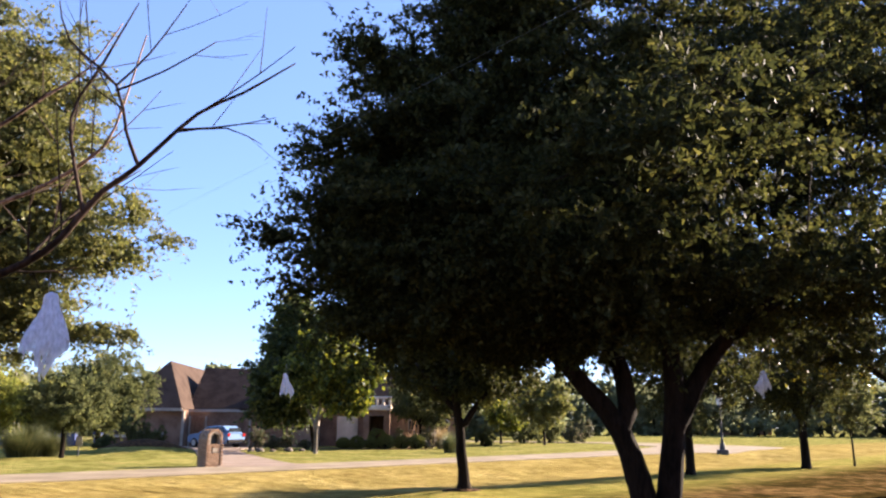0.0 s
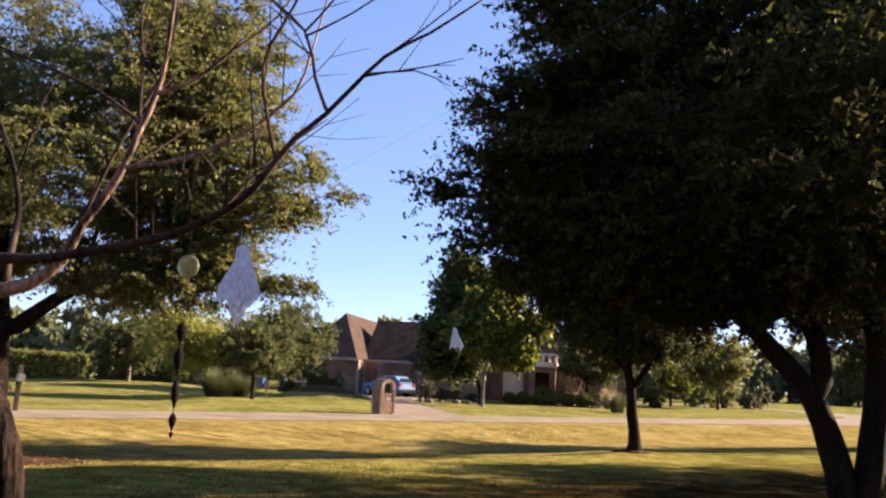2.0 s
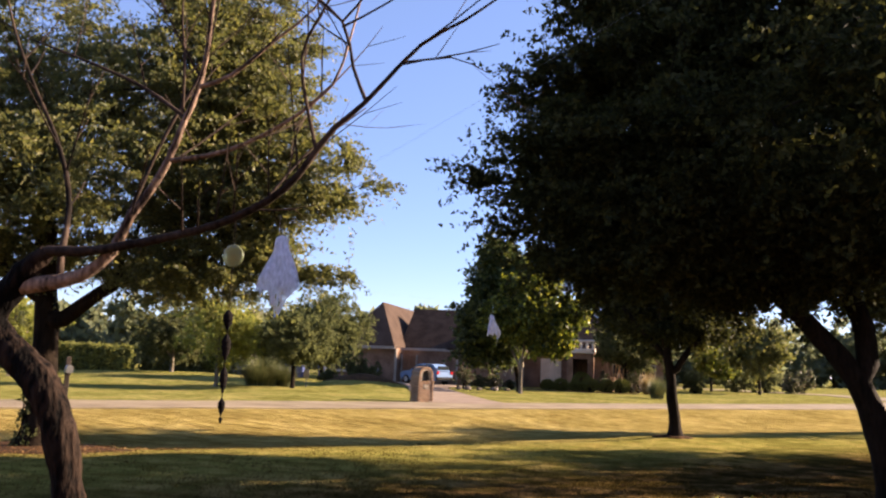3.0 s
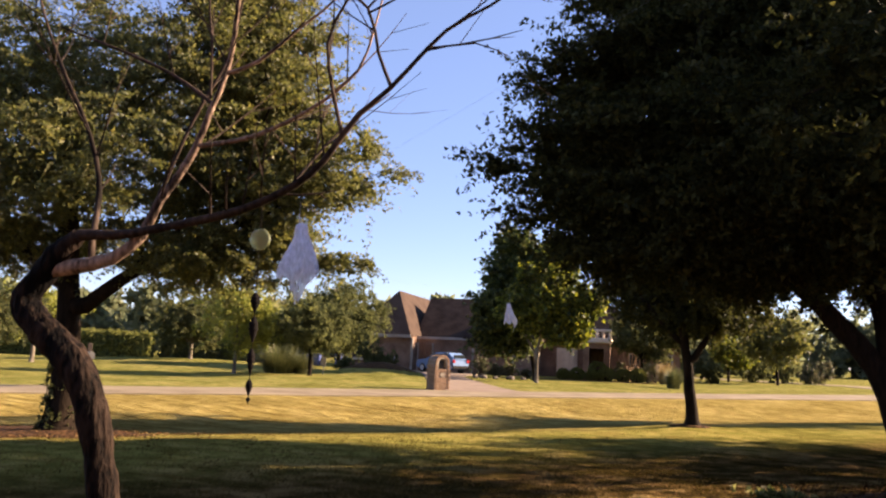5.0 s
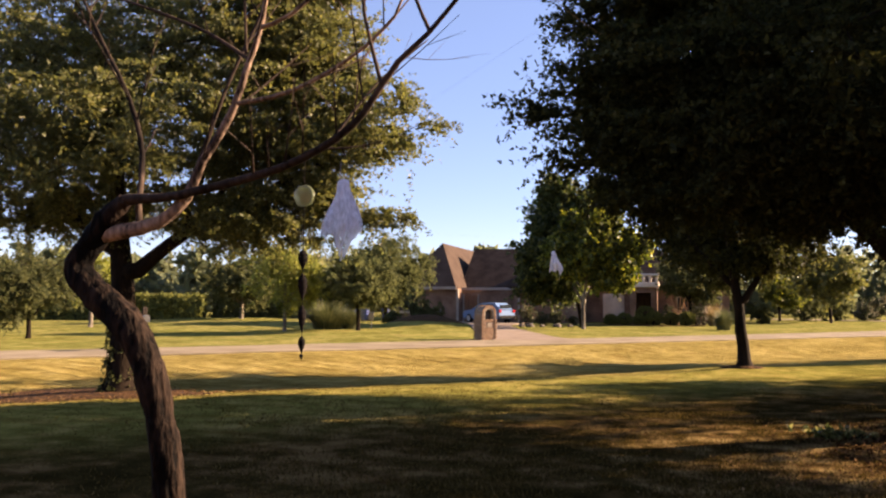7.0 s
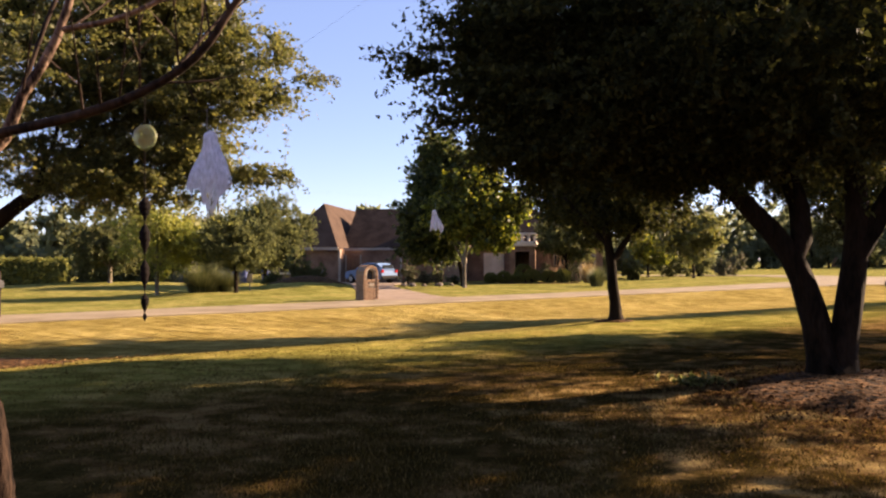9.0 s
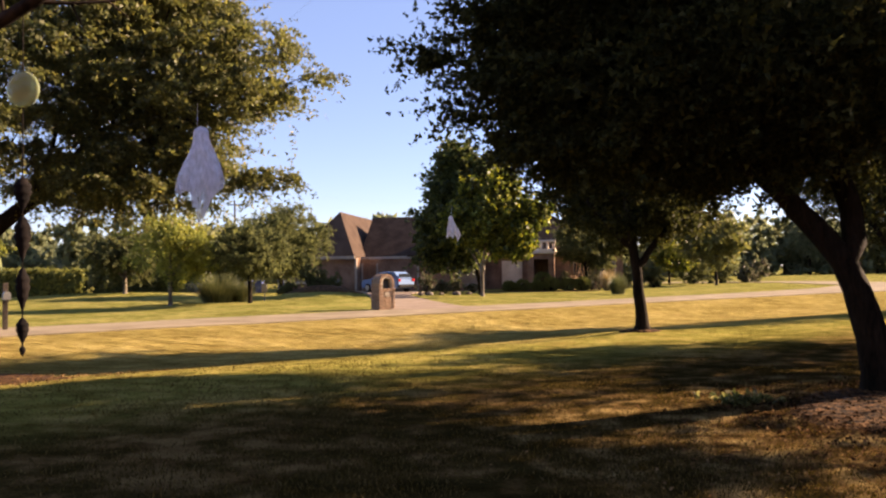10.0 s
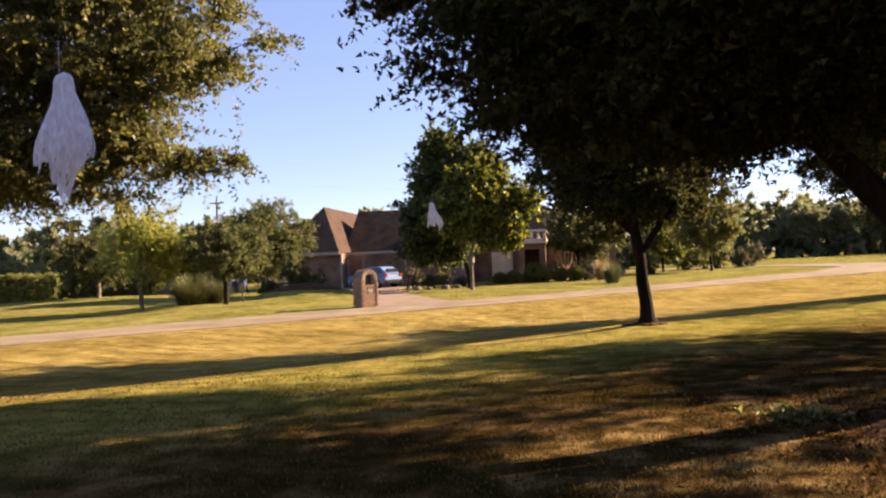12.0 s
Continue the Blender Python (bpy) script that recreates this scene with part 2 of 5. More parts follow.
def part(name, bm, mat, parent=None, label=""):
    """Links a bmesh, or a ready mesh, as one object under a thing or a part."""
    if isinstance(bm, bpy.types.Mesh):
        me = bm
    else:
        me = bpy.data.meshes.new(name)
        bmesh.ops.recalc_face_normals(bm, faces=bm.faces)
        bm.to_mesh(me)
        bm.free()
        me.materials.append(mat)
    ob = new(name, me)
    if parent:
        ob.parent = parent
    return tagged(ob, label)


def thing(name, at, label, category, group="", turn=0.0):
    e = new(name)
    e.empty_display_size = 0.2
    e.matrix_world = pose(*at, 0, 0, turn)
    return tagged(e, label, category, group)


def box(bm, x0, x1, y0, y1, z0, z1, bevel=0.0):
    g = bmesh.ops.create_cube(bm, size=1.0, matrix=Matrix.LocRotScale(
        ((x0 + x1) / 2, (y0 + y1) / 2, (z0 + z1) / 2), None, (x1 - x0, y1 - y0, z1 - z0)))
    if bevel:
        es = {e for v in g["verts"] for e in v.link_edges}
        bmesh.ops.bevel(bm, geom=list(es), offset=bevel, segments=1, affect="EDGES")
    return bm


def boxed(*dims, bevel=0.0):
    return box(bmesh.new(), *dims, bevel=bevel)


def smooth01(v, a, b):
    u = min(1.0, max(0.0, (v - a) / (b - a)))
    return u * u * (3 - 2 * u)


def across(x, y):
    """Metres across the lawn towards the road, square to it."""
    return -0.71 * x + 0.704 * y


def hump(x, y, cx, cy, r, h):
    return h * math.exp(-((x - cx) ** 2 + (y - cy) ** 2) / (r * r))


def gz(x, y):
    """The ground's height."""
    s = across(x, y)
    z = -0.32 * smooth01(s, 13.0, 18.0) * (1 - smooth01(s, 19.0, 24.3))
    z += hump(x, y, 3.6, 10.8, 2.6, 0.10) + hump(x, y, -10.8, 13.1, 2.0, 0.08) + hump(x, y, 1.57, 20.2, 1.5, 0.12)
    z += hump(x, y, -15.6, 37.0, 5.0, 0.2) + hump(x, y, -14.4, 45.2, 2.6, 0.85) + hump(x, y, -30.0, 50.0, 9.0, 0.5) + hump(x, y, 26.0, 56.0, 2.6, -0.45)
    z += 0.025 * noise.noise((x * 0.5, y * 0.5, 0)) * smooth01(40 - abs(y), 0, 20)
    return z


def spaced(fine0, fine1, step, ends):
    lo = [v for v in ends if v < fine0]
    hi = [v for v in ends if v > fine1]
    return lo + list(np.arange(fine0, fine1 + 0.001, step)) + hi


def ground():
    far = [-3000, -1500, -800, -400, -200, -120, -80, 80, 120, 200, 400, 800, 1500, 3000]
    xs, ys = spaced(-45, 40, 0.45, far), spaced(-12, 70, 0.45, far)
    verts = [(x, y, gz(x, y)) for y in ys for x in xs]
    w = len(xs)
    faces = [(j * w + i, j * w + i + 1, (j + 1) * w + i + 1, (j + 1) * w + i) for j in range(len(ys) - 1) for i in range(w - 1)]
    ob = new("ground", mesh_of("ground", verts, faces, LAWN, True))
    return tagged(ob, "mown lawn, green and toned darker for shade near, dried to straw by the road", "ground", kind="structure")


ground()


def ribbon(name, centre, mat, lift, label, category, thick=0.12):
    """A paved strip along (x, y, half width) points, draped on the ground, with a real edge."""
    pts = []
    for (x0, y0, w0), (x1, y1, w1) in zip(centre, centre[1:]):
        n = max(2, int(math.hypot(x1 - x0, y1 - y0) / 0.8))
        pts += [(x0 + (x1 - x0) * k / n, y0 + (y1 - y0) * k / n, w0 + (w1 - w0) * k / n) for k in range(n)]
    pts.append(centre[-1])
    for _ in range(6):
        pts = [pts[0]] + [tuple((a + 2 * b + c) / 4 for a, b, c in zip(p, q, r)) for p, q, r in zip(pts, pts[1:], pts[2:])] + [pts[-1]]
    verts, faces = [], []
    for i, (x, y, w) in enumerate(pts):
        ax, ay, _ = pts[max(0, i - 1)]
        bx, by, _ = pts[min(len(pts) - 1, i + 1)]
        d = math.hypot(bx - ax, by - ay) or 1
        nx, ny = -(by - ay) / d, (bx - ax) / d
        row = []
        for k in (-1, -0.5, 0, 0.5, 1):
            jig = 0.06 * noise.noise((x * 0.7, y * 0.7, k)) if abs(k) == 1 else 0
            px, py = x + nx * (w * k + jig), y + ny * (w * k + jig)
            row.append((px, py, gz(px, py) + lift))
        row = [(row[0][0], row[0][1], row[0][2] - thick)] + row + [(row[-1][0], row[-1][1], row[-1][2] - thick)]
        verts += row
        if i:
            o = (i - 1) * 7
            faces += [(o + k, o + k + 1, o + k + 8, o + k + 7) for k in range(6)]
    ob = new(name, mesh_of(name, verts, faces, mat))
    return tagged(ob, label, category, kind="structure")


ribbon("road", [(-75, -46, 1.9), (-19.1, 18.8, 1.9), (-8, 29.9, 1.9), (2, 40.0, 1.9), (12, 50.3, 2.3), (20, 58.5, 3.4), (28.5, 70.5, 5.5),
                (24, 88, 3.2), (5, 95, 2.5), (-40, 104, 2.5)], ROAD, 0.035, "worn pale concrete road beside the lawn", "road")
ribbon("driveway", [(-5.6, 33.4, 2.0), (-6.3, 35.0, 1.6), (-7.6, 38.5, 1.5), (-10.7, 47, 1.6), (-14.0, 55, 2.6), (-15.6, 61, 4.2), (-16.0, 65, 4.6)], DRIVE, 0.045,
       "pale concrete driveway up to the garage", "driveway")


# ---------- trees ----------
def tube(verts, faces, pts, radii, sides=7, cap=True):
    """Adds one tapering limb."""
    base = len(verts)
    ref = Vector((0.31, 0.87, 0.21)).normalized()
    n = len(pts)
    for i, (p, r) in enumerate(zip(pts, radii)):
        t = (pts[min(i + 1, n - 1)] - pts[max(i - 1, 0)]).normalized()
        u = t.cross(ref)
        if u.length < 0.05:
            u = t.cross(Vector((1, 0, 0)))
        u.normalize()
        v = t.cross(u)
        for k in range(sides):
            a = 2 * math.pi * k / sides
            bumpy = 1 + 0.12 * noise.noise((p.x * 3 + k, p.y * 3, p.z * 2.5)) if r > 0.04 else 1
            verts.append(p + (u * math.cos(a) + v * math.sin(a)) * r * bumpy)
    for i in range(n - 1):
        o = base + i * sides
        faces += [(o + k, o + (k + 1) % sides, o + sides + (k + 1) % sides, o + sides + k) for k in range(sides)]
    if cap:
        faces.append(tuple(base + (n - 1) * sides + k for k in range(sides)))


def bent(points, step=0.25):
    """Smooth way through a few points (with radius), by Catmull-Rom."""
    P = [Vector(p[:3]) for p in points]
    R = [p[3] for p in points]
    out, rad = [], []
    for i in range(len(P) - 1):
        a, b, c, d = P[max(i - 1, 0)], P[i], P[i + 1], P[min(i + 2, len(P) - 1)]
        m = max(2, int((c - b).length / step))
        for k in range(m):
            t = k / m
            out.append(0.5 * (2 * b + (c - a) * t + (2 * a - 5 * b + 4 * c - d) * t * t + (3 * b - a - 3 * c + d) * t ** 3))
            rad.append(R[i] + (R[i + 1] - R[i]) * t)
    return out + [P[-1]], rad + [R[-1]]


def in_blob(rng, c, r, k):
    """k points in an uneven ellipsoid, more of them near its skin."""
    v = rng.normal(size=(k, 3))
    v /= np.linalg.norm(v, axis=1)[:, None]
    d = rng.random(k) ** 0.42
    lump = np.array([0.88 + 0.42 * noise.noise((a * 2.1 + c[0], b * 2.1 + c[1], e * 2.1)) for a, b, e in v])
    return np.array(c) + v * (d * lump)[:, None] * np.array(r)


def skeleton_tree(rng, limbs, tips, twig, first=2):
    """Grows limbs from the given ones to the tips. Returns chains of points and radii."""
    pos, par, depth, fixed, ok = [], [], [], [], []
    for limb in limbs:
        pts, rad = bent(limb, 0.35)
        prev = -1
        if pos:
            dd = [(p - pts[0]).length for p in pos]
            prev = int(np.argmin(dd))
        for i, (p, r) in enumerate(zip(pts, rad)):
            if i == 0 and prev >= 0:
                continue
            pos.append(p), par.append(prev), fixed.append(r)
            depth.append(0 if prev < 0 else depth[prev] + (p - pos[prev]).length)
            ok.append(p.z)
            prev = len(pos) - 1
    low = sorted(ok)[len(ok) // 3]
    arr = np.array([tuple(p) for p in pos])
    dep = np.array(depth)
    use = np.array([z >= low for z in ok])
    order = np.argsort(np.linalg.norm(tips - arr[use].mean(axis=0), axis=1))
    for idx in order:
        t = tips[idx]
        cost = np.linalg.norm(arr - t, axis=1) + 0.22 * dep + np.where(use, 0, 99)
        b = int(np.argmin(cost))
        gap = Vector(t) - pos[b]
        m = max(1, int(gap.length / 0.55))
        side = Vector(rng.normal(size=3)) * 0.07 * gap.length
        prev, fresh = b, []
        for k in range(1, m + 1):
            f = k / m
            p = pos[b] + gap * f + side * math.sin(math.pi * f) + Vector((0, 0, 0.10 * gap.length * math.sin(math.pi * f)))
            pos.append(p), par.append(prev), fixed.append(0.0)
            depth.append(depth[prev] + (p - pos[prev]).length)
            prev = len(pos) - 1
            fresh.append(tuple(p))
        arr = np.vstack([arr, fresh])
        dep = np.append(dep, depth[-len(fresh):])
        use = np.append(use, [True] * len(fresh))
    kids = [[] for _ in pos]
    for i, p in enumerate(par):
        if p >= 0:
            kids[p].append(i)
    area = [0.0] * len(pos)
    for i in range(len(pos) - 1, -1, -1):
        area[i] = max(area[i], twig ** 2.3)
        if par[i] >= 0:
            area[par[i]] += area[i]
    rad = [max(fixed[i], min(a ** (1 / 2.3), 0.16)) if fixed[i] == 0 else fixed[i] for i, a in enumerate(area)]
    chains = []
    starts = [(i, -1) for i, p in enumerate(par) if p < 0]
    while starts:
        i, p = starts.pop()
        cp, cr = ([pos[p]], [min(rad[p], rad[i] * 1.15)]) if p >= 0 else ([], [])
        while True:
            cp.append(pos[i]), cr.append(rad[i])
            if not kids[i]:
                break
            nxt = max(kids[i], key=lambda q: rad[q])
            starts += [(q, i) for q in kids[i] if q != nxt]
            i = nxt
        if len(cp) > 1:
            chains.append((cp, cr))
    return chains


def leaf_mesh(name, rng, tips, sprays, per, reach, size, mat, middle, droop=0.15, slim=0.5, flat=1.0, fold=False, filling=()):
    """Leaves in sprays round the twig tips: small pointed blades, or folded diamonds.
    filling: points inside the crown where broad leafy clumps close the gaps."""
    K = len(tips)
    out = tips - np.array(middle)
    out /= np.linalg.norm(out, axis=1)[:, None] + 1e-6
    start = np.repeat(tips, sprays, axis=0)
    way = rng.normal(size=(K * sprays, 3)) + 0.7 * np.repeat(out, sprays, axis=0)
    way[:, 2] *= flat
    way[:, 2] -= droop * flat
    way /= np.linalg.norm(way, axis=1)[:, None]
    ln = reach * (0.35 + 1.2 * rng.random((K * sprays, 1)) ** 1.6)
    n = K * sprays * per
    f = rng.random((n, 1))
    c = np.repeat(start, per, axis=0) + np.repeat(way * ln, per, axis=0) * f
    c[:, 2] -= droop * 0.5 * reach * f[:, 0] ** 2
    c += rng.normal(size=(n, 3)) * reach * 0.06 * np.array((1, 1, flat))
    axis = rng.normal(size=(n, 3)) + 0.6 * np.repeat(way, per, axis=0)
    axis /= np.linalg.norm(axis, axis=1)[:, None]
    nor = rng.normal(size=(n, 3)) + np.array((0, 0, 0.8))
    sd = np.cross(axis, nor)
    sd /= np.linalg.norm(sd, axis=1)[:, None] + 1e-6
    up = np.cross(sd, axis)
    s = size * (0.6 + 0.8 * rng.random((n, 1)))
    if fold:
        corners = [c - axis * s * 0.5, c + sd * s * slim * 0.5 + up * s * 0.10, c + axis * s * 0.5, c - sd * s * slim * 0.5 + up * s * 0.10]
    else:
        corners = [c + sd * s * slim * 0.5, c - sd * s * slim * 0.5 + up * s * 0.12, c + axis * s]
    k = len(corners)
    V = np.stack(corners, axis=1)
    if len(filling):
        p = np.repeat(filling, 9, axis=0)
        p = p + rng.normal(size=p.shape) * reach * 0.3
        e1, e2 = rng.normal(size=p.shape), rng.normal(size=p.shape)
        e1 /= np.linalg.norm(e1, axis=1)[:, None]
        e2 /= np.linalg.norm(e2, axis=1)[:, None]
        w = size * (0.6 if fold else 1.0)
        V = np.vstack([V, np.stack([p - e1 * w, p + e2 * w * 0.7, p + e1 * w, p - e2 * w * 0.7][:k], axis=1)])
    n = len(V)
    me = bpy.data.meshes.new(name)
    me.vertices.add(n * k)
    me.vertices.foreach_set("co", V.astype(np.float32).ravel())
    me.loops.add(n * k)
    me.loops.foreach_set("vertex_index", np.arange(n * k, dtype=np.int32))
    me.polygons.add(n)
    me.polygons.foreach_set("loop_start", np.arange(0, n * k, k, dtype=np.int32))
    me.materials.append(mat)
    me.update(calc_edges=True)
    return me


def tree(name, seed, at, limbs, blobs, sprays, per, reach, size, leaf, bark, label, category="tree", twig=0.008, group="",
         droop=0.15, sides=8, slim=0.5, flat=1.0, fold=True, fill=0.0, fill_to=99.0):
    """A tree: limbs in its own metres from its foot; blobs: centre, radii and number of twig tips."""
    rng = np.random.default_rng(seed)
    root = thing(name, (at[0], at[1], gz(at[0], at[1]) - 0.03), label, category, group)
    tips = np.vstack([in_blob(rng, c, r, k) for c, r, k in blobs])
    chains = skeleton_tree(rng, limbs, tips, twig)
    verts, faces = [], []
    for p, r in chains:
        tube(verts, faces, p, r, sides if r[0] > 0.03 else 4)
    part("trunk", mesh_of("trunk", verts, faces, bark, True), bark, root)
    mid = np.mean([b[0] for b in blobs], axis=0)
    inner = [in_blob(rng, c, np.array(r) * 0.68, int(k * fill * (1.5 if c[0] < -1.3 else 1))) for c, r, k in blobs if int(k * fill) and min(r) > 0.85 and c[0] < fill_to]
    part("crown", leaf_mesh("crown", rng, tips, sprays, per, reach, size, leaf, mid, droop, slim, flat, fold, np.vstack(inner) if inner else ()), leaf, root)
    return root


# the great oak with two stems
tree("oak_tree", 3, (3.68, 10.9),
     [[(-0.06, 0, -0.05, 0.38), (-0.09, 0, 0.10, 0.27), (-0.13, 0, 0.30, 0.20), (-0.17, 0, 0.5, 0.185), (-0.27, 0, 0.95, 0.168), (-0.5, 0, 1.6, 0.155), (-0.98, 0, 2.2, 0.135), (-1.5, -0.1, 2.7, 0.11), (-2.6, -0.2, 3.5, 0.07)],
      [(0.08, 0.02, -0.05, 0.36), (0.09, 0.02, 0.10, 0.25), (0.12, 0, 0.32, 0.19), (0.14, 0, 0.5, 0.18), (0.22, 0, 1.0, 0.17), (0.35, 0.05, 2.0, 0.155), (0.33, 0.1, 2.8, 0.13), (0.3, 0.2, 4.6, 0.10), (0.2, 0.2, 6.5, 0.05)],
      [(-0.38, 0, 1.5, 0.14), (-0.36, 0.1, 2.2, 0.13), (-0.5, 0.2, 2.75, 0.12), (-0.9, 0.6, 4.4, 0.08)],
      [(0.19, 0, 1.4, 0.14), (0.5, 0, 1.9, 0.13), (0.85, 0, 2.55, 0.12), (1.4, -0.2, 3.1, 0.10), (2.9, -0.5, 4.2, 0.07)]],
     [((0.6, 2.5, 6.6), (4.2, 3.5, 3.9), 480), ((-0.9, -2.8, 5.0), (1.2, 0.9, 1.0), 9), ((0.1, -3.3, 4.4), (1.0, 0.7, 0.8), 7), ((0.5, -2.3, 5.6), (1.4, 0.8, 1.0), 15), ((-1.0, -3.9, 4.6), (1.5, 0.9, 1.0), 11), ((-1.7, -3.2, 4.3), (1.0, 0.8, 0.8), 6), ((-0.6, -1.8, 6.4), (1.3, 0.8, 1.0), 16), ((1.2, -1.8, 7.2), (1.8, 0.9, 1.1), 16), ((-0.4, -1.3, 7.9), (1.3, 0.7, 0.8), 16), ((-0.8, -2.4, 4.0), (1.0, 0.8, 0.5), 8), ((-1.5, 0.3, 6.2), (1.8, 2.0, 1.0), 110), ((0.6, 0.6, 6.9), (2.0, 1.5, 1.2), 80), ((-2.0, 0, 8.1), (1.7, 2.0, 0.9), 80), ((-3.0, 0.2, 7.15), (1.75, 1.9, 0.45), 85), ((-2.6, 0.2, 6.4), (1.7, 2.2, 0.6), 70),
      ((-3.6, 0, 5.7), (1.8, 2.0, 0.5), 115), ((-3.9, -0.2, 4.6), (1.65, 2.2, 0.5), 120), ((-5.2, -0.1, 4.3), (0.6, 0.35, 0.1), 6), ((-3.7, 0, 3.75), (1.85, 2.2, 0.5), 115), ((-3.4, 0.2, 3.15), (1.7, 2.0, 0.35), 90),
      ((-2.3, -0.2, 4.5), (2.4, 2.9, 1.4), 140), ((-1.6, -1.4, 3.7), (2.3, 1.3, 1.0), 60), ((3.0, 2.2, 5.1), (2.8, 2.0, 2.0), 150), ((1.2, 3.6, 4.4), (3.4, 2.2, 1.5), 140), ((1.8, -2.2, 3.7), (1.8, 1.5, 0.7), 40),
      ((-1.9, 0.4, 3.4), (2.5, 2.8, 0.9), 100), ((1.6, 0.2, 3.7), (2.8, 3.0, 0.9), 140), ((-1.6, 0.6, 2.95), (1.5, 1.6, 0.45), 60), ((-1.2, 0.2, 3.2), (2.4, 2.2, 0.5), 60),
      # outer lobes, partly out of view, are placed to shade and dapple the lawn
      ((3.0, 2.3, 7.3), (2.6, 2.0, 2.2), 130), ((4.8, 0.9, 7.3), (1.9, 1.4, 2.3), 95), ((6.6, 2.2, 3.8), (1.6, 0.5, 0.35), 6), ((6.0, 0.8, 3.6), (1.4, 0.4, 0.3), 4), ((3.4, 2.6, 9.2), (2.8, 1.8, 1.3), 130), ((5.4, 2.8, 9.7), (1.6, 1.5, 1.3), 80), ((5.0, 3.0, 7.5), (1.9, 1.9, 2.2), 120), ((-0.3, 5.5, 4.4), (1.9, 1.1, 0.8), 105), ((1.7, 6.3, 5.2), (2.0, 1.2, 0.9), 115), ((1.0, 6.0, 6.3), (2.1, 1.2, 1.0), 110), ((5.4, -0.7, 4.2), (1.3, 0.8, 0.4), 10), ((4.8, -2.0, 3.9), (2.0, 1.8, 0.8), 50), ((6.2, -1.7, 4.4), (1.9, 1.6, 0.9), 7), ((5.9, 5.3, 3.4), (1.7, 1.0, 0.6), 40), ((6.3, 1.5, 4.75), (1.4, 1.3, 0.75), 55), ((7.0, -0.5, 4.8), (1.8, 1.4, 0.8), 9)],
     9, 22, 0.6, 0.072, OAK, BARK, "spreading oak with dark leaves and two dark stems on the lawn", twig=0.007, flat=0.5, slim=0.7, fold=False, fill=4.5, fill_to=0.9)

# the elm whose yellowing crown reaches in from the other side
tree("elm_tree", 5, (-10.7, 13.1),
     [[(0.05, 0, -0.05, 0.52), (0.05, 0, 0.18, 0.36), (0.05, 0, 0.5, 0.275), (0.0, 0, 2.0, 0.235), (-0.1, 0, 2.9, 0.21), (-0.4, 0.1, 4.6, 0.18), (-0.3, 0.2, 7.0, 0.08)],
      [(0.1, 0, 2.3, 0.18), (0.7, 0, 2.75, 0.15), (1.4, 0, 3.2, 0.13), (2.3, 0.1, 3.65, 0.10), (4.2, 0.2, 4.5, 0.05)],
      [(-0.1, 0, 2.8, 0.18), (-1.2, -0.3, 3.8, 0.13), (-2.6, -0.6, 5.0, 0.08)],
      [(-0.05, 0, 2.9, 0.16), (0.6, -1.0, 4.4, 0.1), (1.0, -2.0, 5.5, 0.06)]],
     [((-0.6, 0.1, 6.8), (5.0, 4.8, 3.7), 460), ((3.3, 0.2, 4.9), (2.5, 2.4, 1.2), 160), ((4.8, 0.2, 5.5), (1.7, 1.6, 0.8), 80), ((3.2, 0.2, 8.2), (1.8, 2.2, 1.5), 130), ((3.3, 0.2, 6.7), (2.0, 2.4, 1.4), 170), ((-3.5, -1, 4.8), (2.8, 2.8, 1.7), 120),
      ((1.0, -2.5, 4.8), (2.8, 2.0, 1.4), 90), ((2.7, 0.2, 3.75), (2.2, 1.8, 0.5), 60), ((5.3, 0.2, 3.5), (0.9, 0.6, 0.15), 10), ((4.2, 0.2, 3.85), (1.0, 1.2, 0.3), 24), ((3.0, 0.0, 3.3), (1.7, 1.7, 0.4), 40), ((-0.5, 0.5, 4.0), (3.4, 2.6, 0.8), 70), ((-1.4, -0.3, 3.75), (2.0, 1.8, 0.6), 55)],
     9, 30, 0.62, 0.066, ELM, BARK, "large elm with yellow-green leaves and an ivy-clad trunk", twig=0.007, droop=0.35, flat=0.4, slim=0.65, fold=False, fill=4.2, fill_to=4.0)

# the slim tree by the ditch
tree("young_oak_tree", 7, (1.57, 20.2),
     [[(0.06, 0, 0, 0.27), (0.05, 0, 0.2, 0.172), (0.03, 0, 0.55, 0.14), (-0.02, 0, 0.95, 0.142), (-0.03, 0, 1.25, 0.125), (-0.06, 0, 1.6, 0.13), (-0.2, 0, 2.5, 0.095), (-0.3, 0.1, 3.8, 0.06)],
      [(0.0, 0, 1.5, 0.10), (0.25, 0, 1.95, 0.08), (0.6, 0, 2.4, 0.06), (1.1, 0.1, 3.0, 0.04)],
      [(-0.1, 0, 1.9, 0.09), (-0.7, 0.1, 2.6, 0.06), (-1.2, 0.1, 3.2, 0.04)]],
     [((-0.1, 1.9, 4.4), (3.0, 2.5, 2.3), 420), ((0.15, 1.6, 3.3), (2.1, 2.0, 0.9), 170), ((0.2, 0.4, 2.75), (1.6, 1.3, 0.45), 80)],
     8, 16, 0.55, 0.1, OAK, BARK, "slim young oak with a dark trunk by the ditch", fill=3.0)


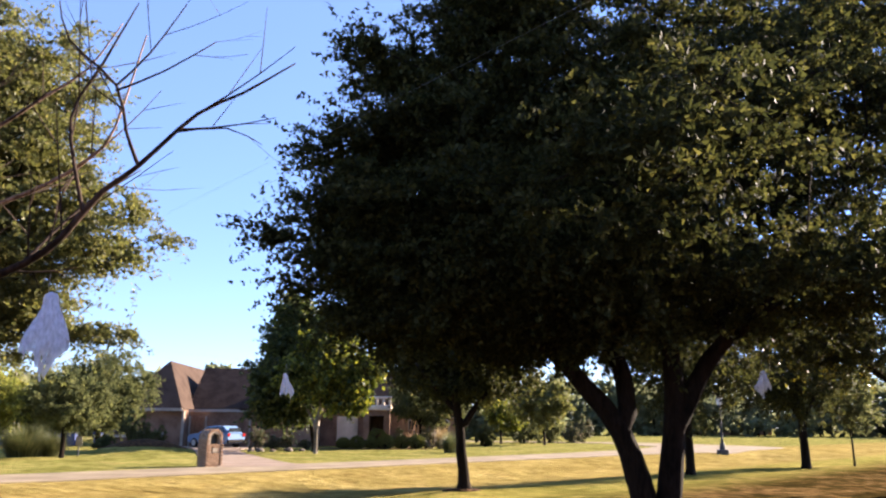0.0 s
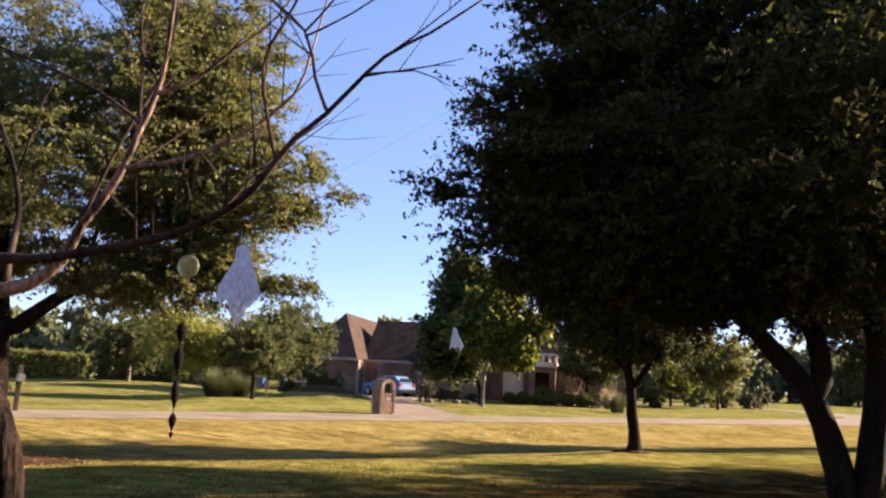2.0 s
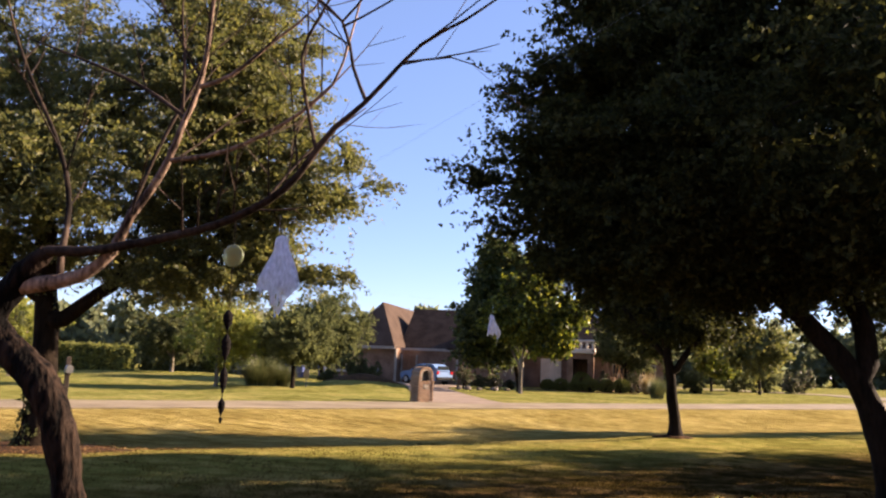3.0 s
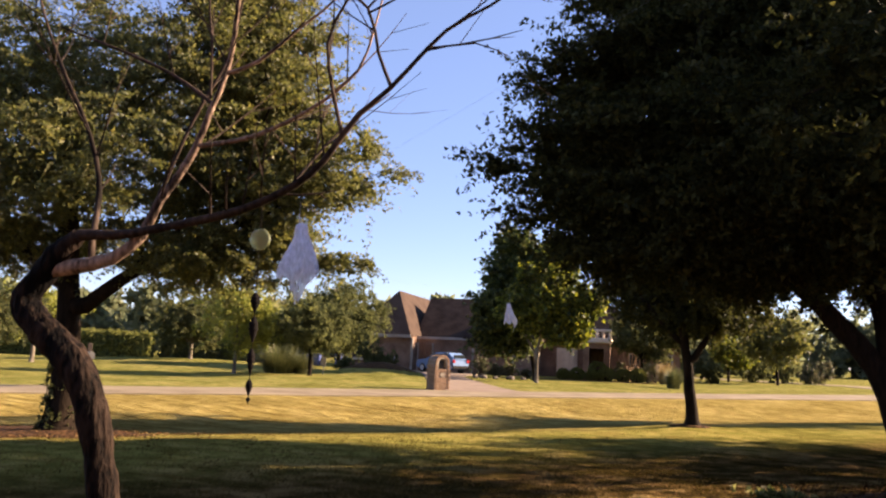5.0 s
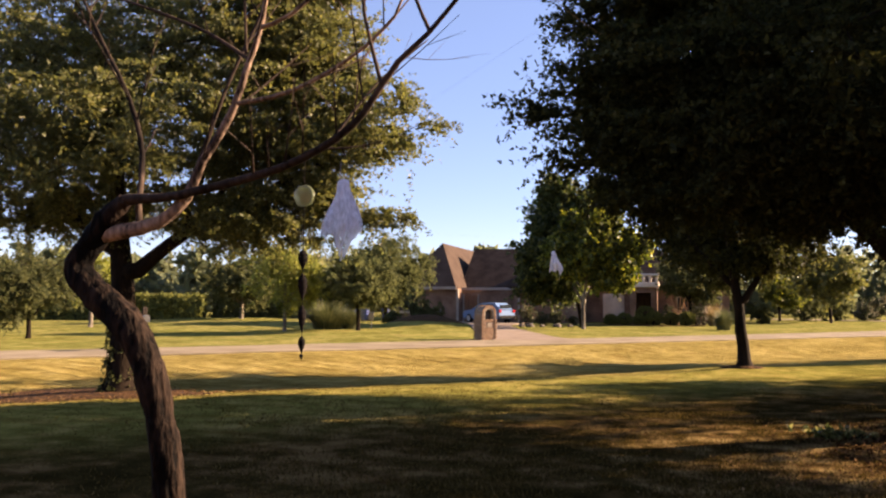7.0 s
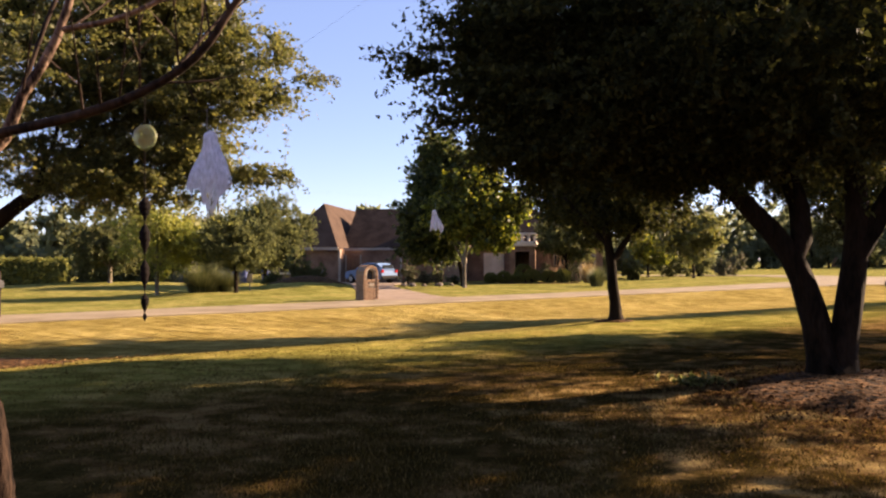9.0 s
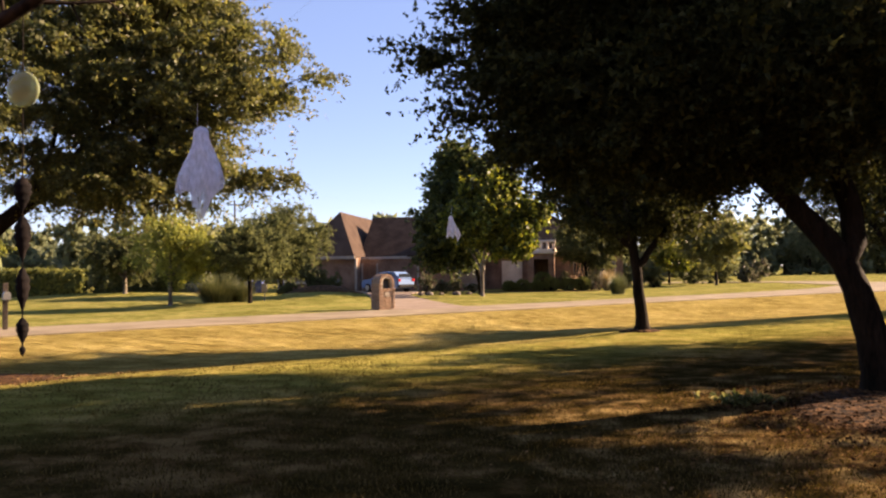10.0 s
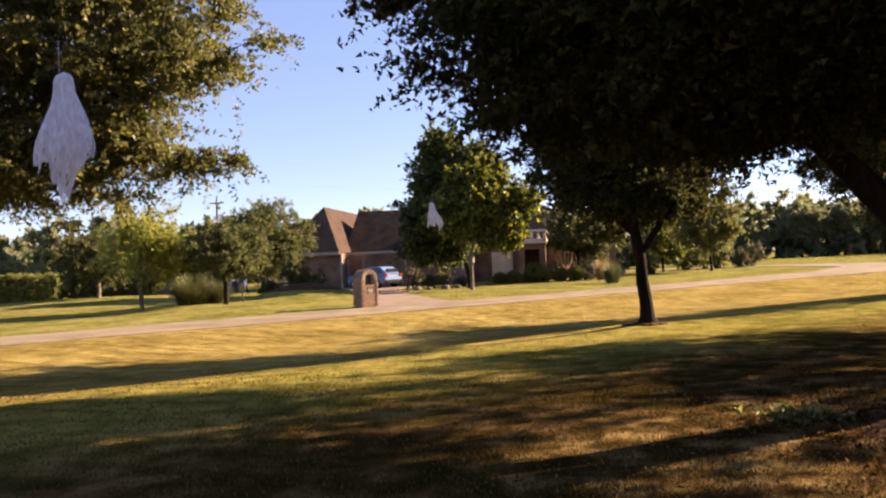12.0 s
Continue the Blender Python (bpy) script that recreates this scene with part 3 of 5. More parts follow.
def small_tree(name, seed, x, y, h, wide, low, leaf, bark, label, tips=70, sprays=8, per=14, size=0.16, trunk=0.13, lean=0.0, tall=1.0, group=""):
    """A yard tree: one trunk, an uneven crown from `low` to `h`."""
    mid, half = (h + low) / 2, (h - low) / 2
    rng = random.Random(seed)
    blobs = [((lean, 0, mid), (wide * 0.95, wide * 0.95, half * 1.08), int(tips * 0.8))]
    for _ in range(4):
        a = rng.uniform(0, 6.28)
        rr = wide * rng.uniform(0.4, 0.6)
        blobs.append(((lean + rr * math.cos(a), rr * math.sin(a), mid + half * rng.uniform(-0.55, 0.35)), (wide * 0.6, wide * 0.6, half * 0.5), int(tips * 0.18)))
    limbs = [[(0, 0, 0, trunk * 1.5), (0.02, 0, 0.25, trunk), (lean * 0.3, 0, low + 0.2, trunk * 0.85), (lean * 0.7, 0, mid, trunk * 0.5), (lean, 0, h - half * 0.4, trunk * 0.2)],
             [(lean * 0.3, 0, low, trunk * 0.6), (lean * 0.3 + wide * 0.25, 0.1, low + half * 0.5, trunk * 0.35)],
             [(lean * 0.3, 0, low, trunk * 0.6), (lean * 0.3 - wide * 0.25, -0.1, low + half * 0.55, trunk * 0.35)]]
    return tree(name, seed, (x, y), limbs, blobs, max(5, sprays - 2), int(per * 1.35), 0.17 * (h - low) * 0.75 + 0.15, size * 0.95, leaf, bark, label, twig=0.012, sides=6, group=group, fold=False, fill=1.5)


tree("sycamore_tree", 11, (-6.05, 54.0),
     [[(0, 0, 0, 0.3), (0, 0, 0.4, 0.2), (-0.3, 0, 2.0, 0.18), (-0.9, 0, 5.0, 0.13), (-1.0, 0, 9.0, 0.05)], [(-0.3, 0, 2.0, 0.12), (-1.6, 0.2, 3.6, 0.07)], [(-0.4, 0, 2.4, 0.12), (1.2, 0.1, 4.6, 0.07)]],
     [((-1.7, 0, 9.3), (1.7, 1.8, 1.6), 60), ((-1.8, 0, 7.2), (2.6, 2.6, 2.0), 110), ((-2.1, 0, 4.9), (2.9, 2.9, 1.9), 150), ((-2.0, 0, 3.6), (2.8, 2.6, 0.8), 60), ((-2.3, 0, 2.7), (2.6, 2.2, 0.8), 80), ((0.8, 0, 6.6), (2.4, 2.4, 2.4), 90), ((0.4, 0, 8.6), (1.6, 1.8, 1.3), 40)],
     7, 13, 0.85, 0.25, DEEP, BARK, "tall dense dark-green tree before the house", twig=0.012, sides=6, slim=0.7, fill=2.0)
tree("maple_tree", 12, (-5.6, 50.4),
     [[(0.02, 0, 0, 0.2), (0.02, 0, 0.3, 0.14), (0.05, 0, 1.9, 0.12), (0.4, 0, 4.2, 0.09), (0.6, 0, 7.0, 0.03)], [(0.03, 0, 1.6, 0.1), (-0.5, 0.1, 2.6, 0.08), (-1.2, 0.1, 3.8, 0.05)], [(0.05, 0, 2.0, 0.08), (1.2, 0, 3.6, 0.05)]],
     [((0.5, 0, 7.0), (1.9, 2.0, 1.3), 60), ((1.0, 0, 5.2), (2.8, 2.6, 1.5), 110), ((2.3, 0, 4.4), (1.7, 1.8, 0.9), 50), ((0.2, 0, 3.9), (1.8, 1.9, 0.6), 30), ((-1.2, 0, 4.7), (1.7, 1.8, 1.3), 50), ((1.7, 0, 3.3), (1.6, 1.5, 0.6), 36), ((3.2, 0, 5.4), (1.2, 1.3, 0.9), 34)],
     7, 15, 0.75, 0.25, FRESH, PALE_BARK, "yard tree with bright green leaves and a pale trunk", twig=0.012, sides=6, slim=0.75)
small_tree("myrtle_tree", 13, -15.56, 37.05, 4.1, 2.35, 1.25, SAGE, BARK, "small dull-green tree on the verge", tips=170, size=0.14, trunk=0.11)
small_tree("holly_tree", 14, -21.5, 56.8, 6.9, 3.5, 0.9, SAGE, BARK, "grey-green rounded tree beside the garage", tips=190, per=16, size=0.2, trunk=0.16)
small_tree("locust_tree", 15, -19.4, 36.4, 4.9, 2.4, 1.3, YELLOW, PALE_BARK, "small tree with yellow-green feathery leaves", tips=120, size=0.13, trunk=0.1)
small_tree("yard_tree", 16, -28.8, 47.9, 4.6, 3.2, 0.9, DULL, PALE_BARK, "dark-green yard tree on the far lawn", tips=150, size=0.2)
small_tree("yard_tree", 17, -27.1, 27.5, 4.1, 2.8, 0.8, DULL, BARK, "small yard tree with dull leaves by the road", tips=150, size=0.13, trunk=0.1)
small_tree("yard_tree", 18, -33.3, 38.5, 5.2, 2.4, 1.6, YELLOW, PALE_BARK, "yellow-leaved yard tree with a pale trunk", tips=70, size=0.17)
small_tree("garden_tree", 19, 1.2, 62.8, 5.4, 2.8, 1.9, DULL, BARK, "dark garden tree before the house", tips=85, size=0.24)
small_tree("garden_tree", 20, 2.2, 64.0, 5.4, 2.8, 1.9, DULL, BARK, "dark garden tree before the house", tips=85, size=0.24)
small_tree("garden_tree", 21, 13.3, 76.0, 6.9, 3.3, 1.6, ELM, BARK, "yellowing garden tree on the far lawn", tips=150, size=0.28)
small_tree("garden_tree", 22, 9.7, 81.0, 4.6, 2.2, 1.4, FRESH, BARK, "small light-green garden tree", tips=60, size=0.28)
small_tree("round_oak_tree", 23, 17.4, 33.8, 6.8, 3.2, 2.0, OAK, BARK, "round dark oak on the open lawn", tips=150, per=16, size=0.14, trunk=0.19)
small_tree("young_tree", 24, 20.85, 36.1, 4.2, 1.5, 1.6, DULL, BARK, "thin young tree on the open lawn", tips=40, size=0.13, trunk=0.05)
small_tree("shade_oak_tree", 25, 10.6, 29.0, 7.2, 3.3, 2.0, OAK, BARK, "dark oak behind the great oak", tips=190, size=0.14, trunk=0.17)

for i, (x, y) in enumerate([(0.3, 65.2), (1.2, 66.0)]):
    tree("crape_myrtle", 27 + i, (x, y),
         [[(0.05 * q, 0, 0, 0.09), (0.12 * q, 0.1 * q, 0.9, 0.07), (0.3 * q, 0.1 * q, 2.0, 0.05), (0.45 * q, 0.1, 3.2, 0.02)] for q in (-1.6, -0.4, 0.7, 1.7)],
         [((0, 0, 3.6), (1.3, 1.2, 0.9), 45)], 6, 12, 0.4, 0.16, DULL, TAN_BARK, "crape myrtle with smooth tan stems before the house", twig=0.01, sides=6, group="crape myrtles before the house", fold=False)

tree("side_oak_tree", 26, (14.4, 20.8),
     [[(0, 0, 0, 0.34), (0, 0, 0.4, 0.24), (0.05, 0, 2.0, 0.21), (0, 0.1, 3.6, 0.15), (0.1, 0, 6.0, 0.06)],
      [(0.03, 0, 1.9, 0.14), (-1.0, 0, 3.0, 0.1), (-2.4, 0.1, 4.0, 0.06)],
      [(0.03, 0, 1.9, 0.14), (0.9, 0.2, 3.1, 0.1), (2.2, 0.3, 4.2, 0.06)]],
     [((0, 0.6, 5.6), (3.9, 3.4, 3.6), 360), ((-2.8, 0, 4.2), (2.2, 2.4, 1.3), 90), ((1.5, -1.0, 4.0), (2.2, 2.0, 1.3), 60), ((0.3, -2.9, 5.0), (2.4, 1.7, 1.6), 90), ((-4.1, 0.7, 4.7), (1.4, 1.4, 0.9), 55)],
     7, 16, 0.62, 0.1, OLIVE, BARK, "broad olive-green oak beside the great oak")


# ---------- the bare crooked tree by the camera ----------
def bare_tree():
    rng = np.random.default_rng(31)
    bx, by = -1.86, 2.4
    root = thing("bare_tree", (bx, by, gz(bx, by) - 0.03), "crooked small tree with bare weathered limbs and a leaning trunk", "tree")
    limbs = [
        [(0.02, 0, 0, 0.085), (0.0, 0, 0.5, 0.068), (0.0, -0.02, 0.95, 0.064), (-0.05, -0.04, 1.26, 0.064), (-0.11, -0.05, 1.45, 0.066), (-0.19, -0.05, 1.58, 0.068),
         (-0.35, -0.05, 1.71, 0.064), (-0.43, -0.05, 1.80, 0.06), (-0.39, -0.05, 1.89, 0.056), (-0.31, -0.05, 2.0, 0.05), (-0.22, -0.05, 2.08, 0.036)],
        # the long dark limb
        [(-0.22, -0.05, 2.08, 0.036), (0.03, -0.06, 2.085, 0.027), (0.28, -0.06, 2.13, 0.025), (0.5, -0.1, 2.17, 0.023), (0.72, -0.13, 2.26, 0.021), (0.83, -0.15, 2.34, 0.019),
         (0.96, -0.17, 2.5, 0.016), (1.08, -0.2, 2.58, 0.013), (1.27, -0.2, 2.78, 0.010), (1.42, -0.2, 2.86, 0.008), (1.6, -0.2, 2.98, 0.004)],
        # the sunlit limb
        [(-0.36, -0.05, 1.92, 0.02), (-0.27, -0.045, 1.95, 0.042), (-0.08, -0.03, 1.99, 0.034), (0.05, -0.03, 2.08, 0.03), (0.11, -0.03, 2.21, 0.027), (0.25, -0.05, 2.41, 0.023), (0.31, -0.05, 2.58, 0.019),
         (0.37, -0.05, 2.75, 0.016), (0.42, -0.1, 3.1, 0.011), (0.38, -0.1, 3.5, 0.005)],
        [(-0.17, -0.03, 1.968, 0.022), (-0.2, 0.0, 2.06, 0.02), (-0.27, 0.1, 2.29, 0.018), (-0.34, 0.1, 2.53, 0.015), (-0.6, 0.1, 3.0, 0.009), (-0.75, 0.1, 3.4, 0.004)],
        [(0.28, -0.06, 2.43, 0.016), (0.52, -0.1, 2.45, 0.013), (0.73, -0.1, 2.54, 0.011), (0.9, -0.15, 2.63, 0.010), (0.97, -0.15, 2.74, 0.007), (1.05, -0.15, 3.1, 0.004)],
        [(1.08, -0.2, 2.59, 0.011), (1.03, -0.2, 2.71, 0.009), (0.98, -0.2, 2.88, 0.008), (0.80, -0.2, 3.05, 0.006), (0.75, -0.2, 3.2, 0.003)],
        [(0.98, -0.2, 2.88, 0.007), (1.09, -0.2, 3.01, 0.005), (1.2, -0.2, 3.2, 0.003)],
        [(0.98, -0.2, 2.86, 0.007), (1.15, -0.22, 2.93, 0.005), (1.33, -0.25, 3.03, 0.003)],
        [(0.9, -0.17, 2.43, 0.011), (0.84, -0.2, 2.75, 0.009), (0.93, -0.2, 2.97, 0.007), (1.03, -0.2, 3.2, 0.003)],
        [(1.2, -0.2, 2.71, 0.006), (1.38, -0.22, 2.72, 0.004), (1.5, -0.2, 2.67, 0.002)],
        [(0.05, -0.03, 2.10, 0.014), (0.17, 0.05, 2.56, 0.011), (0.29, 0.08, 2.84, 0.009), (0.33, 0.1, 3.15, 0.005)],
        [(0.31, -0.05, 2.6, 0.013), (0.1, 0.0, 2.74, 0.011), (-0.18, 0.02, 2.87, 0.009), (-0.5, 0.05, 3.0, 0.005)],
        [(0.7, -0.13, 2.25, 0.010), (0.8, 0.05, 2.5, 0.007), (0.95, 0.2, 2.7, 0.003)],
        [(0.36, -0.05, 2.72, 0.014), (0.49, -0.05, 2.76, 0.012), (0.67, -0.05, 2.9, 0.009), (0.81, -0.05, 3.01, 0.006), (0.92, -0.05, 3.2, 0.003)],
        [(0.3, -0.05, 2.62, 0.010), (0.29, -0.05, 2.84, 0.008), (0.26, -0.05, 3.05, 0.006), (0.28, -0.05, 3.3, 0.003)],
    ]
    fine = random.Random(17)
    for i, limb in enumerate(limbs):
        p, r = bent(limb, 0.022 if i == 0 else 0.07)
        r = [q * (0.88 if i == 0 else 0.85 - 0.2 * min(1, k / 9) if i == 2 else 0.66) for k, q in enumerate(r)]
        p = [q + Vector(noise.noise_vector(q * 6)) * min(0.010, ra * 0.4) for q, ra in zip(p, r)]
        if i == 0:
            r = [q * (1 + 0.10 * noise.noise((v.x * 9, v.y * 9, v.z * 9)) + 0.06 * noise.noise(v * 23)) for q, v in zip(r, p)]
        verts, faces = [], []
        tube(verts, faces, p, r, 30 if i == 0 else 7)
        if i == 0:
            # furrowed bark
            verts = [Vector(v) + Vector(noise.noise_vector((v[0] * 34, v[1] * 34, v[2] * 9))) * 0.008 + Vector(noise.noise_vector(Vector(v) * 70)) * 0.003 for v in verts]
        name, mat = ("trunk", BARE_TRUNK) if i == 0 else ("limb", SUNLIT_PEELED if i in (2, 4, 13) else BARE)
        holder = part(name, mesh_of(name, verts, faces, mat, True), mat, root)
        if i == 0:
            continue
        verts, faces = [], []
        n = len(p)
        for k in range(max(2, n // 4), n):
            if fine.random() < 0.6:
                continue
            way = (p[min(k + 1, n - 1)] - p[k - 1]).normalized()
            side = Vector([fine.gauss(0, 1) for _ in range(3)])
            side = (side - way * side.dot(way)).normalized()
            ln = fine.uniform(0.18, 0.5)
            d = (way * 0.6 + side * 0.8 + Vector((0, 0, 0.25))).normalized()
            q = [p[k] + d * ln * f + Vector((0, 0, 0.04 * f * f)) for f in (0, 0.33, 0.66, 1)]
            r0 = min(0.0048, r[k] * 0.6)
            tube(verts, faces, q, [r0, r0 * 0.8, r0 * 0.6, r0 * 0.3], 4)
            for f in (1, 2):
                e = (d + Vector([fine.gauss(0, 0.55) for _ in range(3)])).normalized() * ln * fine.uniform(0.3, 0.55)
                tube(verts, faces, [q[f], q[f] + e * 0.5, q[f] + e], [r0 * 0.5, r0 * 0.4, r0 * 0.2], 3)
        if verts:
            tagged(part("twig_spray", mesh_of("twig_spray", verts, faces, BARE), BARE, holder), kind="stuff")


bare_tree()


# ---------- shrubs, hedges, ornamental grass ----------
def shrub(name, seed, x, y, wide, high, leaf, label, category="shrub", tips=45, size=0.09, per=10, group="", low=0.0, clipped=False):
    rng = np.random.default_rng(seed)
    root = thing(name, (x, y, gz(x, y) - 0.02), label, category, group)
    if clipped:
        v = rng.normal(size=(tips, 3))
        v /= np.linalg.norm(v, axis=1)[:, None]
        pts = v * (0.82 + 0.12 * rng.random((tips, 1))) * np.array((wide, wide, high * 0.5)) + np.array((0, 0, high * 0.5))
    else:
        pts = in_blob(rng, (0, 0, high * 0.5 + low), (wide, wide, high * 0.55), tips)
    pts[:, 2] = np.maximum(pts[:, 2], 0.06)
    verts, faces = [], []
    for t in pts[::3]:
        t = Vector(t)
        tube(verts, faces, [Vector((t.x * 0.15, t.y * 0.15, 0)), t * 0.5 + Vector((0, 0, 0.05)), t], [0.02, 0.014, 0.006], 4)
    part("stems", mesh_of("stems", verts, faces, BARK), BARK, root)
    part("foliage", leaf_mesh("foliage", rng, pts, 6, per * 2, 0.1 if clipped else 0.24 * min(wide, high) + 0.06, size * 0.75, leaf, (0, 0, high * 0.3), 0.0), leaf, root)
    return root


def grass_clump(name, seed, x, y, wide, high, n, leaf, label):
    """Ornamental grass: arching blades from one tuft."""
    rng = random.Random(seed)
    root = thing(name, (x, y, gz(x, y) - 0.02), label, "ornamental grass")
    verts, faces = [], []
    for _ in range(n):
        a, r0 = rng.uniform(0, 6.283), wide * 0.35 * rng.random() ** 0.5
        out = wide * rng.uniform(0.05, 0.85)
        ln = high * rng.uniform(0.6, 1.15) * (1 - 0.35 * (out / wide) ** 2)
        ca, sa, w = math.cos(a), math.sin(a), rng.uniform(0.012, 0.022)
        o = len(verts)
        for f in (0, 0.35, 0.7, 1.0):
            rr = r0 + out * f * f
            zz = ln * (f - 0.45 * f ** 3 * (out / wide + 0.15))
            ww = w * (1 - 0.85 * f)
            verts += [(ca * rr - sa * ww, sa * rr + ca * ww, zz), (ca * rr + sa * ww, sa * rr - ca * ww, zz)]
        faces += [(o + 2 * k, o + 2 * k + 1, o + 2 * k + 3, o + 2 * k + 2) for k in range(3)]
    part("tuft", mesh_of("tuft", verts, faces, leaf), leaf, root)
    return root


STRAWLEAF = leaf_material("grass_blades", [(0.0, (0.04, 0.05, 0.022)), (0.6, (0.095, 0.105, 0.045)), (1.0, (0.18, 0.175, 0.085))], 0.3)
TANLEAF = leaf_material("tan_grass", [(0.0, (0.14, 0.10, 0.045)), (0.6, (0.25, 0.185, 0.085)), (1.0, (0.36, 0.28, 0.14))], 0.3)
BOXWOOD = leaf_material("boxwood_leaves", [(0.0, (0.085, 0.095, 0.03)), (0.6, (0.14, 0.145, 0.045)), (1.0, (0.21, 0.2, 0.065))], 0.4, 0.7, 0.06)
PALELEAF = leaf_material("pale_shrub_leaves", [(0.0, (0.03, 0.038, 0.016)), (0.6, (0.075, 0.08, 0.036)), (0.9, (0.17, 0.15, 0.09)), (1.0, (0.45, 0.36, 0.28))], 0.3)

grass_clump("grass_clump", 41, -18.3, 39.4, 2.2, 1.75, 2600, STRAWLEAF, "large clump of dark ornamental grass on the verge")
grass_clump("grass_clump", 42, -17.2, 39.9, 1.2, 1.35, 900, STRAWLEAF, "clump of pale ornamental grass on the verge")
grass_clump("grass_clump", 43, 3.0, 52.6, 1.15, 1.5, 1100, STRAWLEAF, "rounded clump of ornamental grass on the far lawn")
grass_clump("grass_clump", 44, 2.9, 61.5, 1.2, 1.8, 900, TANLEAF, "tall clump of dry tan ornamental grass by the garden bed")
for i, (x, y, w, h) in enumerate([(-3.6, 60.5, 0.55, 0.95), (-2.5, 61.0, 0.5, 0.85), (-1.4, 60.6, 0.6, 1.05), (-0.2, 61.2, 0.6, 1.0), (0.9, 61.0, 0.65, 1.1), (-4.7, 61.2, 0.5, 0.8), (-2.2, 63.8, 0.8, 1.5)]):
    shrub("boxwood_shrub", 50 + i, x, y, w, h, BOXWOOD, "clipped rounded boxwood in the garden bed", tips=170, size=0.10, group="boxwoods before the house", clipped=True)
for i, (x, y, w, h) in enumerate([(-10.3, 56.0, 0.7, 1.5), (-8.2, 56.5, 0.6, 1.2), (-9.4, 57.5, 0.6, 1.0), (-7.2, 58.0, 0.5, 0.7), (1.6, 62.0, 0.9, 1.5), (-0.4, 64.5, 0.7, 1.6)]):
    shrub("flowering_shrub", 60 + i, x, y, w, h, PALELEAF, "loose shrub with pale flowers beside the driveway", tips=36, size=0.13, group="shrubs by the driveway")
for i, (x, y, w, h) in enumerate([(-16.6, 49.5, 1.1, 2.3), (-15.6, 50.2, 0.9, 1.7), (-18.4, 50.0, 0.6, 0.9)]):
    shrub("mound_shrub", 70 + i, x, y, w, h, SAGE, "dark shrub on the grassy mound", tips=50, size=0.14)
for i, (x, y, w, h) in enumerate([(12.5, 84, 1.9, 2.2), (15.5, 86, 1.6, 2.4), (18.5, 88, 1.2, 1.8), (7.0, 70, 0.9, 1.7), (4.5, 70.5, 1.0, 1.9), (20.0, 90, 1.4, 2.6)]):
    shrub("lawn_shrub", 80 + i, x, y, w, h, (DULL, DULL, PALELEAF, DULL, DULL, PALELEAF)[i], ("dark shrub on the far lawn", "dark shrub on the far lawn", "pale plumed shrub on the far lawn")[i % 3], tips=60, size=0.22)


HEDGECORE = surface("hedge_inside", (0.028, 0.034, 0.012), (0.075, 0.082, 0.026), 3, 0.95, 0.8, 14)


def hedge(name, seed, a, b, high, deep, leaf, n, size, label):
    """A clipped hedge from a to b: a twiggy core with leaves over its faces."""
    rng = np.random.default_rng(seed)
    a, b = Vector(a), Vector(b)
    ln = (b - a).length
    ang = math.degrees(math.atan2(b.y - a.y, b.x - a.x))
    root = thing(name, (a.x, a.y, gz(a.x, a.y) - 0.05), label, "hedge", turn=ang)
    part("core", boxed(0.1, ln - 0.1, -deep * 0.38, deep * 0.38, 0, high - 0.15, bevel=0.08), HEDGECORE, root)
    u = rng.random((n, 3))
    pts = np.stack([u[:, 0] * ln, (u[:, 1] - 0.5) * deep, u[:, 2] * high], axis=1)
    k = n // 2
    pts[:k, 1] = -deep / 2
    pts[k:k + n // 4, 2] = high
    pts += rng.normal(size=(n, 3)) * 0.05
    part("foliage", leaf_mesh("foliage", rng, pts, 3, 5, 0.3, size, leaf, (ln / 2, 0, high / 2), 0.0), leaf, root)


hedge("hedge", 91, (-75, 46, 0), (-38.0, 57.6, 0), 2.15, 1.4, BOXWOOD, 2600, 0.2, "long clipped green hedge across the far lawn")
hedge("hedge", 92, (-38.0, 58.6, 0), (-25.6, 63.4, 0), 2.5, 1.4, DULL, 1100, 0.22, "dark hedge behind the far lawn")
small_tree("conifer_shrub", 93, -29.6, 55.5, 2.6, 1.0, 0.2, FRESH, BARK, "small light-green bush beside the hedge", tips=40, size=0.16, trunk=0.06)


